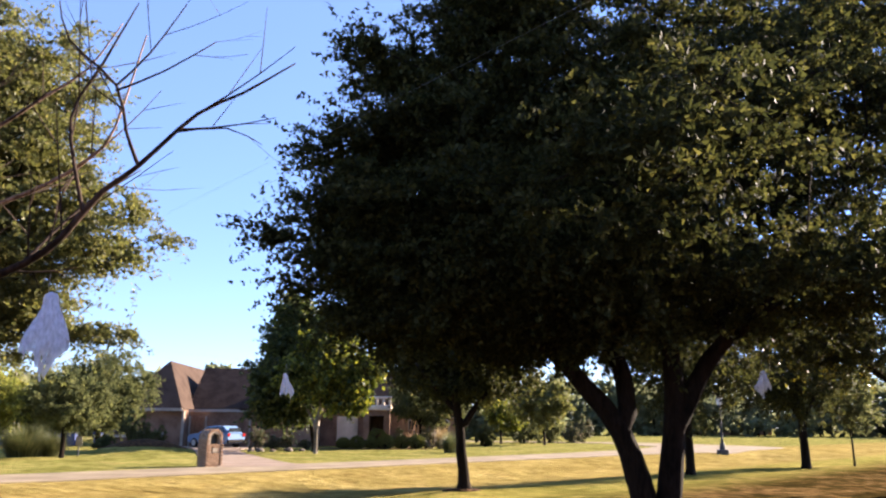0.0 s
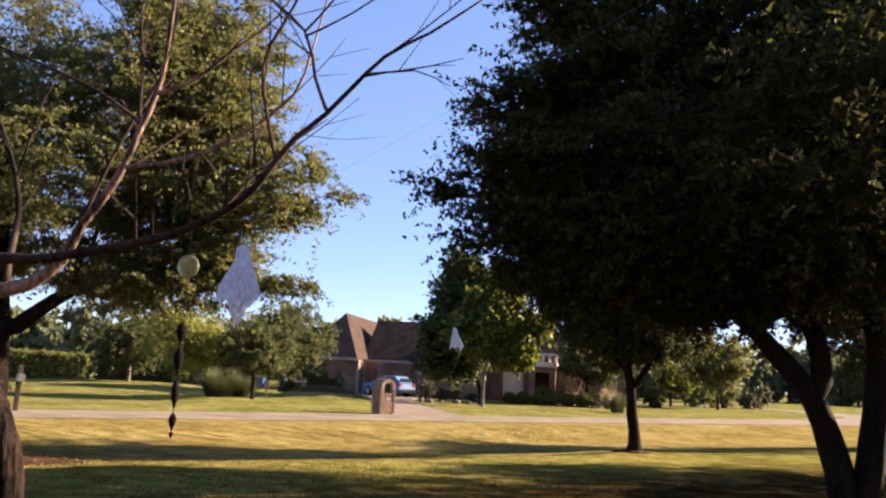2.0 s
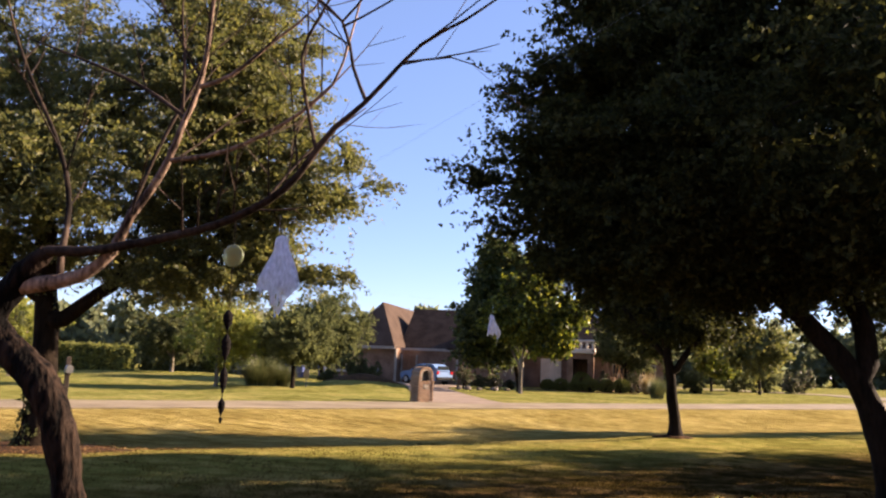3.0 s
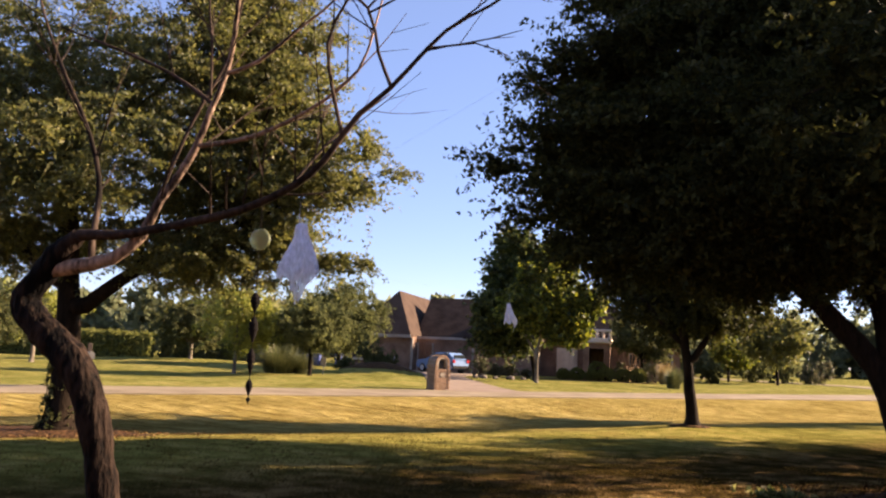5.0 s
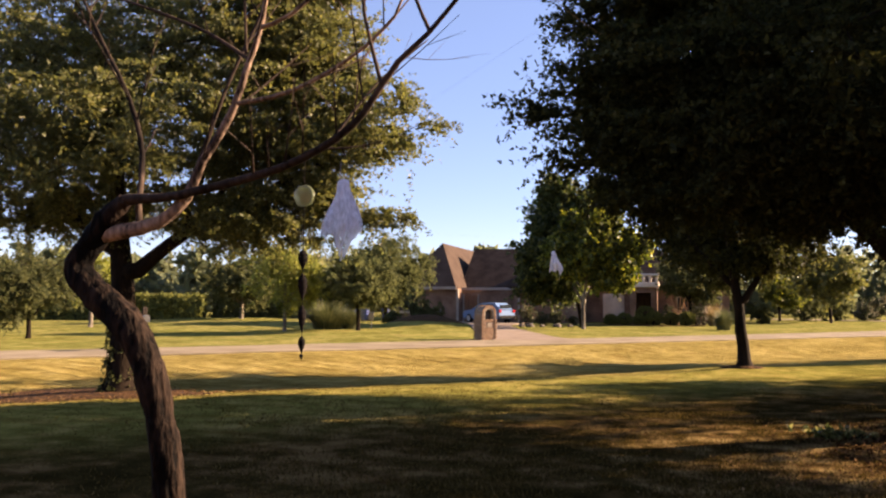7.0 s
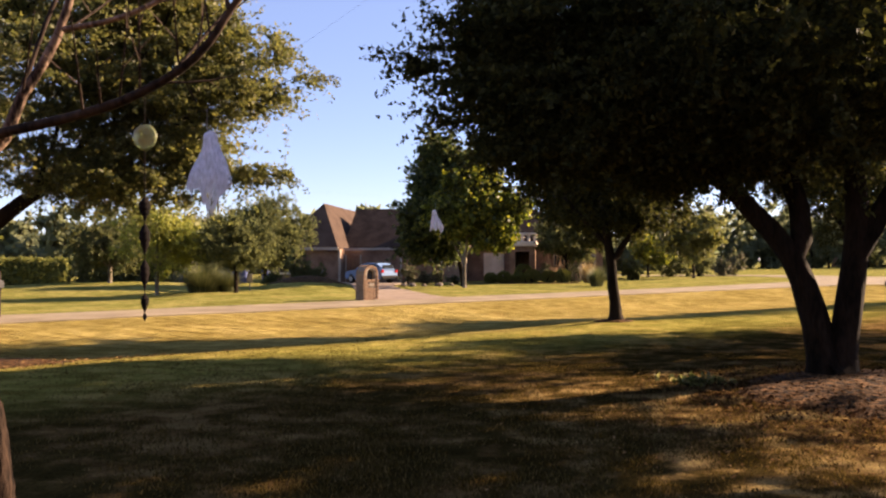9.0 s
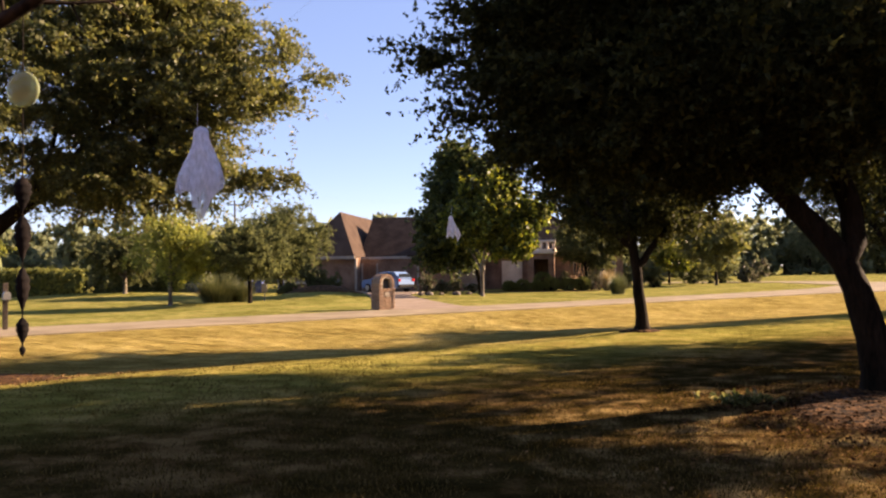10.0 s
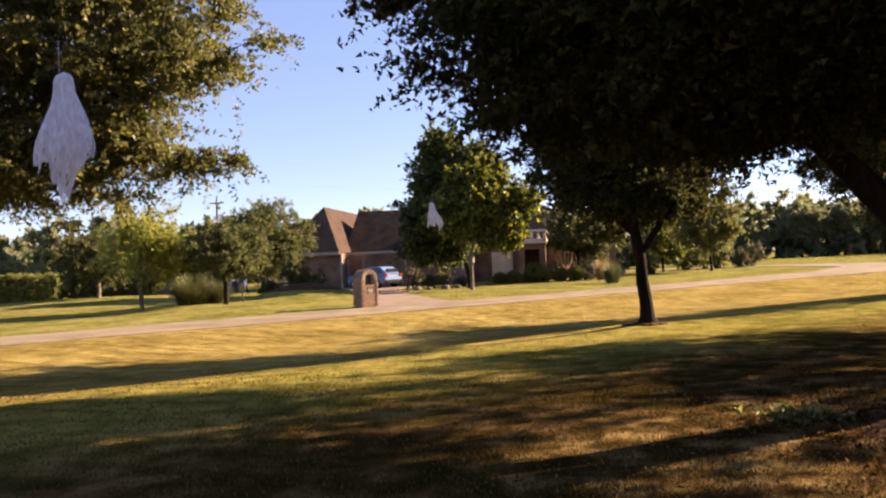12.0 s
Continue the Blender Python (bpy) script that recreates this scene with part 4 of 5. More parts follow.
def far_woods():
    """The wooded skyline all round: crowns of many sizes, and their trunks."""
    rng = np.random.default_rng(101)
    spots = []
    for k in range(115):
        az = radians(-52 + 98 * k / 114 + rng.normal() * 0.4)
        d = 128 + 34 * rng.random() + (45 if az > radians(8) else 0)
        spots.append((d * math.sin(az), d * math.cos(az), 6.0 + 3.2 * rng.random() + (6.0 if az > radians(8) else 0)))
    for x, y in ((-27, 92), (-22, 96), (-31, 90), (-50, 74), (-56, 70), (-44, 78), (-38, 80), (-62, 66), (-68, 60), (-8, 100), (4, 104), (12, 110), (20, 118)):
        spots.append((x, y, (6.6 if x < -36 else 7.2) + 1.8 * rng.random()))
    tips, vs, fs = [], [], []
    for x, y, h in spots:
        r = h * 0.45
        tips.append(in_blob(rng, (x, y, h * 0.56), (r * 1.15, r * 1.15, h * 0.5), 30))
        tips.append(in_blob(rng, (x, y, h * 0.2), (r * 1.3, r * 1.3, h * 0.26), 26))
        tube(vs, fs, [Vector((x, y, -0.1)), Vector((x + 0.1, y, h * 0.35)), Vector((x, y, h * 0.7))], [0.25, 0.2, 0.08], 5)
    tips = np.vstack(tips)
    tips[:, 2] = np.maximum(tips[:, 2], 0.3)
    root = tagged(new("far_woods"), "hazy green wood along the skyline", "woods", kind="stuff")
    t = part("trunks", mesh_of("trunks", vs, fs, BARK), BARK, root)
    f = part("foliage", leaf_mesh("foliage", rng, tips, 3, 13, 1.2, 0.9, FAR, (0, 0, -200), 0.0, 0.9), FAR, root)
    tagged(t, kind="stuff"), tagged(f, kind="stuff")


far_woods()
for i, (x, y) in enumerate([(47, 165), (51, 170), (56, 168), (62, 172)]):
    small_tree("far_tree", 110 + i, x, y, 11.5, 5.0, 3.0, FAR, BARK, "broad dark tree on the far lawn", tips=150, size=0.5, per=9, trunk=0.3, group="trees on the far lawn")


# ---------- mulch beds, ivy, fallen leaves ----------
def bed(name, cx, cy, rx, ry, label, seed):
    verts, faces = [], []
    rings, segs = 10, 48
    for i in range(rings + 1):
        for k in range(segs):
            a = 2 * math.pi * k / segs
            e = 1 + 0.22 * noise.noise((math.cos(a) * 1.6 + seed, math.sin(a) * 1.6, seed)) + 0.08 * noise.noise((math.cos(a) * 7, math.sin(a) * 7, seed))
            f = i / rings * e
            x, y = cx + rx * f * math.cos(a), cy + ry * f * math.sin(a)
            lift = 0.035 * (1 - (i / rings) ** 4) - (0.03 if i == rings else 0) + 0.012 * noise.noise((x * 6, y * 6, 1))
            verts.append((x, y, gz(x, y) + 0.012 + lift))
    for i in range(rings):
        o = i * segs
        faces += [(o + k, o + (k + 1) % segs, o + segs + (k + 1) % segs, o + segs + k) for k in range(segs)]
    ob = new(name, mesh_of(name, verts, faces, MULCH, True))
    return tagged(ob, label, "mulch bed", kind="stuff")


bed("mulch_bed", 4.3, 9.7, 2.1, 1.8, "brown bark mulch round the foot of the oak", 1)
bed("mulch_bed", -11.2, 12.7, 2.6, 1.9, "dark bark mulch round the foot of the elm", 2)
bed("mulch_bed", 1.57, 20.15, 0.52, 0.32, "dark bare earth round the slim oak", 3)
# dark sheet over the mound, added to deepen the tree shade there
bed("garden_bed", -14.6, 44.9, 2.5, 1.5, "planted mound beside the driveway, darkened as in tree shade", 5)
bed("garden_bed", -2.0, 61.6, 5.2, 2.2, "dark planted bed before the house", 4)


def scattered(name, seed, n, place, size, mat, label, category, stand=0.25, slim=0.6):
    """Loose blades or leaves lying on the ground."""
    rng = random.Random(seed)
    verts, faces = [], []
    for _ in range(n):
        x, y = place(rng)
        a, s = rng.uniform(0, 6.283), size * rng.uniform(0.5, 1.4)
        dx, dy = math.cos(a) * s, math.sin(a) * s
        z = gz(x, y) + 0.022
        t = rng.uniform(-1, 1) * stand * s
        o = len(verts)
        verts += [(x, y, z), (x + dx * 0.5 - dy * slim * 0.5, y + dy * 0.5 + dx * slim * 0.5, z + abs(t)), (x + dx, y + dy, z + t * 0.7 + 0.004),
                  (x + dx * 0.5 + dy * slim * 0.5, y + dy * 0.5 - dx * slim * 0.5, z + abs(t) * 0.4)]
        faces.append((o, o + 1, o + 2, o + 3))
    ob = new(name, mesh_of(name, verts, faces, mat))
    return tagged(ob, label, category, kind="stuff")


LITTER = leaf_material("dry_leaves", [(0.0, (0.08, 0.045, 0.022)), (0.6, (0.15, 0.09, 0.042)), (1.0, (0.23, 0.15, 0.07))], 0.2, 0.8, 0.0)
IVYLEAF = leaf_material("glossy_ivy", [(0.0, (0.03, 0.04, 0.012)), (0.6, (0.09, 0.10, 0.03)), (0.85, (0.18, 0.17, 0.07)), (1.0, (0.34, 0.3, 0.16))], 0.35, 0.4, 0.2)
CHIP = leaf_material("bark_chips", [(0.0, (0.012, 0.006, 0.003)), (0.5, (0.045, 0.022, 0.010)), (1.0, (0.13, 0.075, 0.036))], 0.05, 0.9, 0.0)
scattered("mulch_chips", 123, 9000, lambda r: (4.2 + r.gauss(0, 1.2), 9.4 + r.gauss(0, 1.1)), 0.05, CHIP, "loose bark chips over the mulch round the oak", "bark mulch", stand=0.7, slim=0.45)
scattered("fallen_leaves", 121, 6000, lambda r: (4.0 + r.gauss(0, 1.8), 8.4 + r.gauss(0, 1.6)), 0.033, LITTER, "dry brown oak leaves fallen on the mulch and grass", "leaves", stand=0.6)
scattered("fallen_leaves", 122, 2500, lambda r: (-11.0 + r.gauss(0, 1.5), 12.6 + r.gauss(0, 1.0)), 0.05, LITTER, "dry leaves fallen on the mulch under the elm", "leaves", stand=0.6)


def ivy_patch():
    rng = np.random.default_rng(131)
    x, y = 1.77, 10.1
    root = thing("ivy_plant", (x, y, gz(x, y)), "low patch of glossy green ivy beside the mulch", "ivy")
    tips = np.stack([rng.normal(size=60) * 0.17, rng.normal(size=60) * 0.12, 0.03 + 0.05 * rng.random(60)], axis=1)
    verts, faces = [], []
    for t in tips[::2]:
        t = Vector(t)
        tube(verts, faces, [Vector((t.x * 0.5, t.y * 0.5, 0.01)), Vector((t.x * 0.8, t.y * 0.8, 0.04)), t], [0.006, 0.005, 0.003], 4)
    part("stems", mesh_of("stems", verts, faces, BARK), BARK, root)
    part("leaves", leaf_mesh("leaves", rng, tips, 2, 3, 0.07, 0.06, IVYLEAF, (0, 0, -0.5), 0.0, 0.8), IVYLEAF, root)


ivy_patch()


def trunk_ivy():
    rng = np.random.default_rng(133)
    x, y = -10.7, 13.1
    root = thing("climbing_ivy", (x, y, gz(x, y)), "ivy climbing the foot of the elm's trunk", "ivy")
    a, z = rng.random(110) * 6.283, rng.random(110) ** 2.2 * 1.5
    r = 0.25 + 0.13 * np.exp(-z * 3)
    tips = np.stack([np.cos(a) * r, np.sin(a) * r, z + 0.03], axis=1)
    verts, faces = [], []
    for k in range(6):
        b = k * 1.05
        tube(verts, faces, [Vector((math.cos(b + 0.2 * q) * (0.28 if q else 0.38), math.sin(b + 0.2 * q) * (0.28 if q else 0.38), 0.5 * q)) for q in range(4)], [0.015, 0.012, 0.01, 0.006], 5)
    part("stems", mesh_of("stems", verts, faces, BARK), BARK, root)
    part("leaves", leaf_mesh("leaves", rng, tips, 3, 5, 0.09, 0.07, DULL, (0, 0, 1), 0.0, 0.8), DULL, root)


trunk_ivy()


# ---------- the brick mailbox ----------
def brick_mailbox():
    x, y = -8.05, 33.65
    root = thing("brick_mailbox", (x, y, gz(x, y) - 0.02), "sandy brick mailbox pillar with an arched top and opening", "mailbox", turn=44)
    W, D, H = 0.36, 0.36, 1.18              # half sizes; the front looks to -y
    core = bmesh.new()
    box(core, -W + 0.02, W - 0.02, -D + 0.02, D - 0.02, 0, 0.9)
    box(core, -W + 0.02, -0.2, -D + 0.02, D - 0.02, 0.9, H)
    box(core, 0.2, W - 0.02, -D + 0.02, D - 0.02, 0.9, H)
    box(core, -0.2, 0.2, 0.1, D - 0.02, 0.9, H)
    # the vault: an arch ring along the depth, filled behind the opening
    segs = 14
    for y0, y1, r0 in ((-D + 0.02, 0.1, 0.2), (0.1, D - 0.02, 0.0)):
        rings = []
        for yy in (y0, y1):
            outer = [core.verts.new((math.cos(math.pi * k / segs) * (W - 0.02), yy, H + math.sin(math.pi * k / segs) * (W - 0.02))) for k in range(segs + 1)]
            inner = [core.verts.new((math.cos(math.pi * k / segs) * r0, yy, H + math.sin(math.pi * k / segs) * r0)) for k in range(segs + 1)]
            rings.append((outer, inner))
        (o0, i0), (o1, i1) = rings
        for k in range(segs):
            core.faces.new((o0[k], o0[k + 1], o1[k + 1], o1[k]))
            core.faces.new((i0[k], i1[k], i1[k + 1], i0[k + 1]))
            core.faces.new((o0[k], i0[k], i0[k + 1], o0[k + 1]))
            core.faces.new((o1[k], o1[k + 1], i1[k + 1], i1[k]))
    bmesh.ops.remove_doubles(core, verts=core.verts, dist=0.0005)
    pillar = part("core", core, MORTAR, root)
    part("metal_box", boxed(-0.19, 0.19, -0.16, 0.09, 0.92, 1.3, bevel=0.02), surface("black_metal", (0.01, 0.01, 0.01), (0.03, 0.03, 0.03), 5, 0.5, 0.1, 30), root, "black metal letter box set into the arch")
    plate = boxed(-0.11, 0.11, -D - 0.016, -D + 0.03, 0.62, 0.76, bevel=0.006)
    part("name_plate", plate, MORTAR, root, "plain stone plate")
    stretcher = part_mesh(boxed(-0.098, 0.098, -0.045, 0.045, -0.03, 0.03, bevel=0.008))
    header = part_mesh(boxed(-0.045, 0.045, -0.045, 0.045, -0.03, 0.03, bevel=0.008))
    rng = random.Random(9)

    def lay(mesh, m):
        ob = new("brick", mesh)
        ob.parent = pillar
        ob.matrix_basis = m @ pose(0, 0, 0, 0, 0, rng.uniform(-1.2, 1.2))
    n = int(H / 0.072)
    for c in range(n):
        z = 0.036 + c * 0.072
        off = 0.1 if c % 2 else 0.0
        for side in range(4):
            turn = 90 * side
            for k in range(4):
                u = -0.31 + 0.207 * k + (off if k < 3 else 0)
                if u > 0.33:
                    continue
                hole = side == 0 and z > 0.9 and abs(u) < 0.26
                plated = side == 0 and 0.6 < z < 0.79 and abs(u) < 0.16
                if hole or plated:
                    continue
                small = u > 0.28 or (side == 0 and z > 0.9)
                uu = math.copysign(0.28, u) if side == 0 and z > 0.9 else u
                lay(header if small else stretcher, pose(0, 0, z, 0, 0, turn) @ pose(uu, -D + 0.03 + rng.uniform(-0.006, 0.004), 0))
    for k in range(13):
        a = math.pi * (k + 0.5) / 13
        for yy in (-D + 0.03, -0.13, 0.08, D - 0.05):
            lay(header, Matrix.Translation((math.cos(a) * 0.32, yy, H + math.sin(a) * 0.32)) @ pose(0, 0, 0, 0, 90 - math.degrees(a), 0) @ pose(0, 0, 0, 90, 0, 0))


def part_mesh(bm):
    me = bpy.data.meshes.new("brick")
    bm.to_mesh(me)
    bm.free()
    me.materials.append(BRICK)
    return me


brick_mailbox()


# ---------- the house across the road ----------
GLASS, gnt, gb = material("window_glass")
gb.inputs["Base Color"].default_value = (0.02, 0.025, 0.03, 1)
gb.inputs["Roughness"].default_value = 0.05
gb.inputs["Specular IOR Level"].default_value = 0.35


def hip_roof(x0, x1, y0, y1, z0, top, rx0, rx1, ry0, ry1, over=0.45, thick=0.16):
    """A hipped roof over a rectangle, with the ridge between two points, and a real eave."""
    bm = bmesh.new()
    low = [bm.verts.new(p) for p in ((x0 - over, y0 - over, z0), (x1 + over, y0 - over, z0), (x1 + over, y1 + over, z0), (x0 - over, y1 + over, z0))]
    eave = [bm.verts.new((v.co.x, v.co.y, z0 + thick)) for v in low]
    a, b = bm.verts.new((rx0, ry0, top)), bm.verts.new((rx1, ry1, top))
    bm.faces.new(low[::-1])
    for k in range(4):
        bm.faces.new((low[k], low[(k + 1) % 4], eave[(k + 1) % 4], eave[k]))
    if abs(rx1 - rx0) > abs(ry1 - ry0):
        for f in ((eave[0], eave[1], b, a), (eave[1], eave[2], b), (eave[2], eave[3], a, b), (eave[3], eave[0], a)):
            bm.faces.new(f)
    else:
        for f in ((eave[0], eave[1], a), (eave[1], eave[2], b, a), (eave[2], eave[3], b), (eave[3], eave[0], a, b)):
            bm.faces.new(f)
    return bm


def house():
    h = thing("house", (0, 0, 0), "brick house with brown hipped roofs across the road", "house")
    part("wall", boxed(-25.0, -18.1, 65.6, 87.0, -0.4, 2.9), WALL, h, "brick garage wing")
    part("wall", boxed(-18.1, -13.0, 67.2, 79.0, -0.4, 2.9), WALL, h)
    part("wall", boxed(-13.0, -7.4, 65.0, 79.0, -0.4, 2.9), WALL, h)
    part("wall", boxed(-7.4, 4.5, 69.6, 82.0, -0.4, 2.9), WALL, h)
    part("quoin", boxed(-7.395, -7.2, 64.9, 67.2, -0.3, 2.85, bevel=0.03), MORTAR, h, "pale stone corner")
    part("roof", hip_roof(-23.2, -18.6, 65.6, 87.0, 2.9, 7.25, -20.85, -20.85, 70.2, 83.0), SHINGLE, h, "steep hipped roof of the garage wing")
    part("roof", hip_roof(-25.0, -19.5, 66.0, 84.0, 2.88, 5.0, -22.5, -22.5, 69.0, 81.0), SHINGLE, h)
    part("roof", hip_roof(-18.25, 4.5, 69.4, 82.4, 2.95, 6.9, -18.7, -2.0, 74.0, 74.0), SHINGLE, h, "long shaded main roof")
    part("roof", hip_roof(-13.0, -7.3, 65.0, 74.0, 2.88, 5.8, -10.15, -10.15, 67.6, 73.0), SHINGLE, h)
    part("fascia", boxed(-25.5, -18.1, 65.06, 65.13, 2.80, 3.05), TRIM, h, "cream eave board")
    part("fascia", boxed(-18.05, -13.4, 66.86, 66.96, 2.78, 3.0), TRIM, h, "cream eave board")
    part("downspout", boxed(-18.2, -18.0, 65.42, 65.58, -0.2, 2.85, bevel=0.03), TRIM, h, "cream corner post")
    for x0, x1, y in ((-17.9, -16.7, 67.2), (-12.5, -9.2, 65.0)):
        d = part("garage_door", boxed(x0, x1, y - 0.09, y + 0.03, -0.15, 2.3, bevel=0.02), DOORWOOD, h, "brown wooden garage door")
        for r in range(4):
            for c in range(3):
                w = (x1 - x0) / 3
                part("panel", boxed(x0 + w * c + 0.07, x0 + w * (c + 1) - 0.07, y - 0.13, y - 0.085, 0.02 + r * 0.56, 0.44 + r * 0.56, bevel=0.012), DOORWOOD, d)
        part("door_surround", boxed(x0 - 0.14, x0, y - 0.12, y + 0.02, -0.15, 2.42), TRIM, h)
        part("door_surround", boxed(x1, x1 + 0.14, y - 0.12, y + 0.02, -0.15, 2.42), TRIM, h)
    # the entry, with its cornice and little balusters on top
    part("wall", boxed(-3.5, -3.0, 66.4, 69.6, -0.3, 3.0), WALL, h, "brick pier of the entry")
    part("wall", boxed(-1.8, -1.3, 66.4, 69.6, -0.3, 3.0), WALL, h, "brick pier of the entry")
    part("entry_lintel", boxed(-3.5, -1.3, 66.38, 69.6, 2.55, 3.0), WALL, h, "brick lintel")
    part("cornice", boxed(-3.6, -1.15, 66.2, 69.6, 3.0, 3.4, bevel=0.05), STONE, h, "pale stone cornice")
    for k in range(5):
        part("baluster", boxed(-3.5 + k * 0.52, -3.3 + k * 0.52, 66.3, 66.5, 3.4, 3.95, bevel=0.05), STONE, h)
    for k in range(6):
        part("baluster", boxed(-1.4, -1.2, 66.8 + k * 0.5, 67.0 + k * 0.5, 3.4, 3.95, bevel=0.05), STONE, h)
    part("rail", boxed(-3.55, -1.15, 66.25, 66.55, 3.95, 4.13, bevel=0.03), STONE, h, "pale stone rail")
    part("rail", boxed(-1.45, -1.15, 66.55, 69.6, 3.95, 4.13, bevel=0.03), STONE, h, "pale stone rail")
    door = part("door", boxed(-2.9, -1.9, 68.9, 69.0, -0.2, 2.3, bevel=0.02), DOORWOOD, h, "dark wooden front door")
    part("handle", boxed(-2.05, -1.99, 68.84, 68.9, 0.9, 1.15), TRIM, door)
    for x0, x1, y, z0, z1 in ((0.3, 1.9, 69.6, 0.5, 2.2), (2.6, 3.8, 69.6, 0.5, 2.2), (-24.0, -22.6, 65.6, 0.9, 2.2)):
        w = part("window", boxed(x0 - 0.09, x1 + 0.09, y - 0.07, y + 0.02, z0 - 0.09, z1 + 0.09, bevel=0.015), TRIM, h, "cream window frame")
        n = 3
        for c in range(n):
            for r in range(2):
                cw, rh = (x1 - x0) / n, (z1 - z0) / 2
                part("pane", boxed(x0 + cw * c + 0.03, x0 + cw * (c + 1) - 0.03, y - 0.085, y - 0.068, z0 + rh * r + 0.03, z0 + rh * (r + 1) - 0.03), GLASS, w)
        part("sill", boxed(x0 - 0.15, x1 + 0.15, y - 0.14, y, z0 - 0.17, z0 - 0.085), STONE, w)
    w = part("window", boxed(-5.95, -4.15, 69.52, 69.62, 0.35, 2.5, bevel=0.02), STONE, h, "pale stone surround")
    for k in range(3):
        leaf = part("shutter", boxed(-5.83 + 0.53 * k, -5.34 + 0.53 * k, 69.47, 69.515, 0.45, 2.4, bevel=0.01), STONE, w, "closed cream shutter")
        for q in range(9):
            slat = boxed(-5.80 + 0.53 * k, -5.37 + 0.53 * k, 69.44, 69.468, 0.52 + 0.205 * q, 0.66 + 0.205 * q, bevel=0.008)
            part("slat", slat, STONE, w)
    return h


house()


def far_house():
    h = thing("far_house", (80, 205, 0), "distant dark-roofed house beyond the lawns", "house", turn=-25)
    part("wall", boxed(-10, 14, -5, 6, -0.3, 4.0), WALL, h)
    part("roof", hip_roof(-10, 14, -5, 6, 4.0, 9.0, -5, 9, 0.5, 0.5, over=0.6), SHINGLE, h)
    for k in range(4):
        w = part("window", boxed(-8.6 + k * 5, -7.2 + k * 5, -5.1, -4.95, 0.9, 3.0), TRIM, h, "pale window")
        part("pane", boxed(-8.45 + k * 5, -7.35 + k * 5, -5.14, -5.09, 1.05, 2.85), GLASS, w)


far_house()


# ---------- the parked car ----------
PAINT, pnt, pb = material("silver_blue_car_paint")
pb.inputs["Base Color"].default_value = (0.13, 0.21, 0.36, 1)
pb.inputs["Roughness"].default_value = 0.25
pb.inputs["Coat Weight"].default_value = 0.6
RUBBER = surface("tyre_rubber", (0.012, 0.012, 0.012), (0.03, 0.03, 0.03), 6, 0.85, 0.2, 40)
STEEL = surface("wheel_alloy", (0.35, 0.35, 0.36), (0.55, 0.55, 0.56), 6, 0.35, 0.05, 40, metal=0.9)
REDLIGHT = surface("red_lamp_glass", (0.25, 0.01, 0.01), (0.4, 0.02, 0.02), 6, 0.2, 0.0, 40)


def side_shape(outline, half, bevel=0.05, inset=1.0):
    """A body from its side outline, across the width."""
    bm = bmesh.new()
    L = [bm.verts.new((x, -half * (inset if z > 1.05 else 1), z)) for x, z in outline]
    R = [bm.verts.new((x, half * (inset if z > 1.05 else 1), z)) for x, z in outline]
    n = len(outline)
    bm.faces.new(L), bm.faces.new(R[::-1])
    for k in range(n):
        bm.faces.new((L[k], R[k], R[(k + 1) % n], L[(k + 1) % n]))
    bmesh.ops.bevel(bm, geom=list(bm.edges), offset=bevel, segments=2, affect="EDGES", clamp_overlap=True)
    return bm


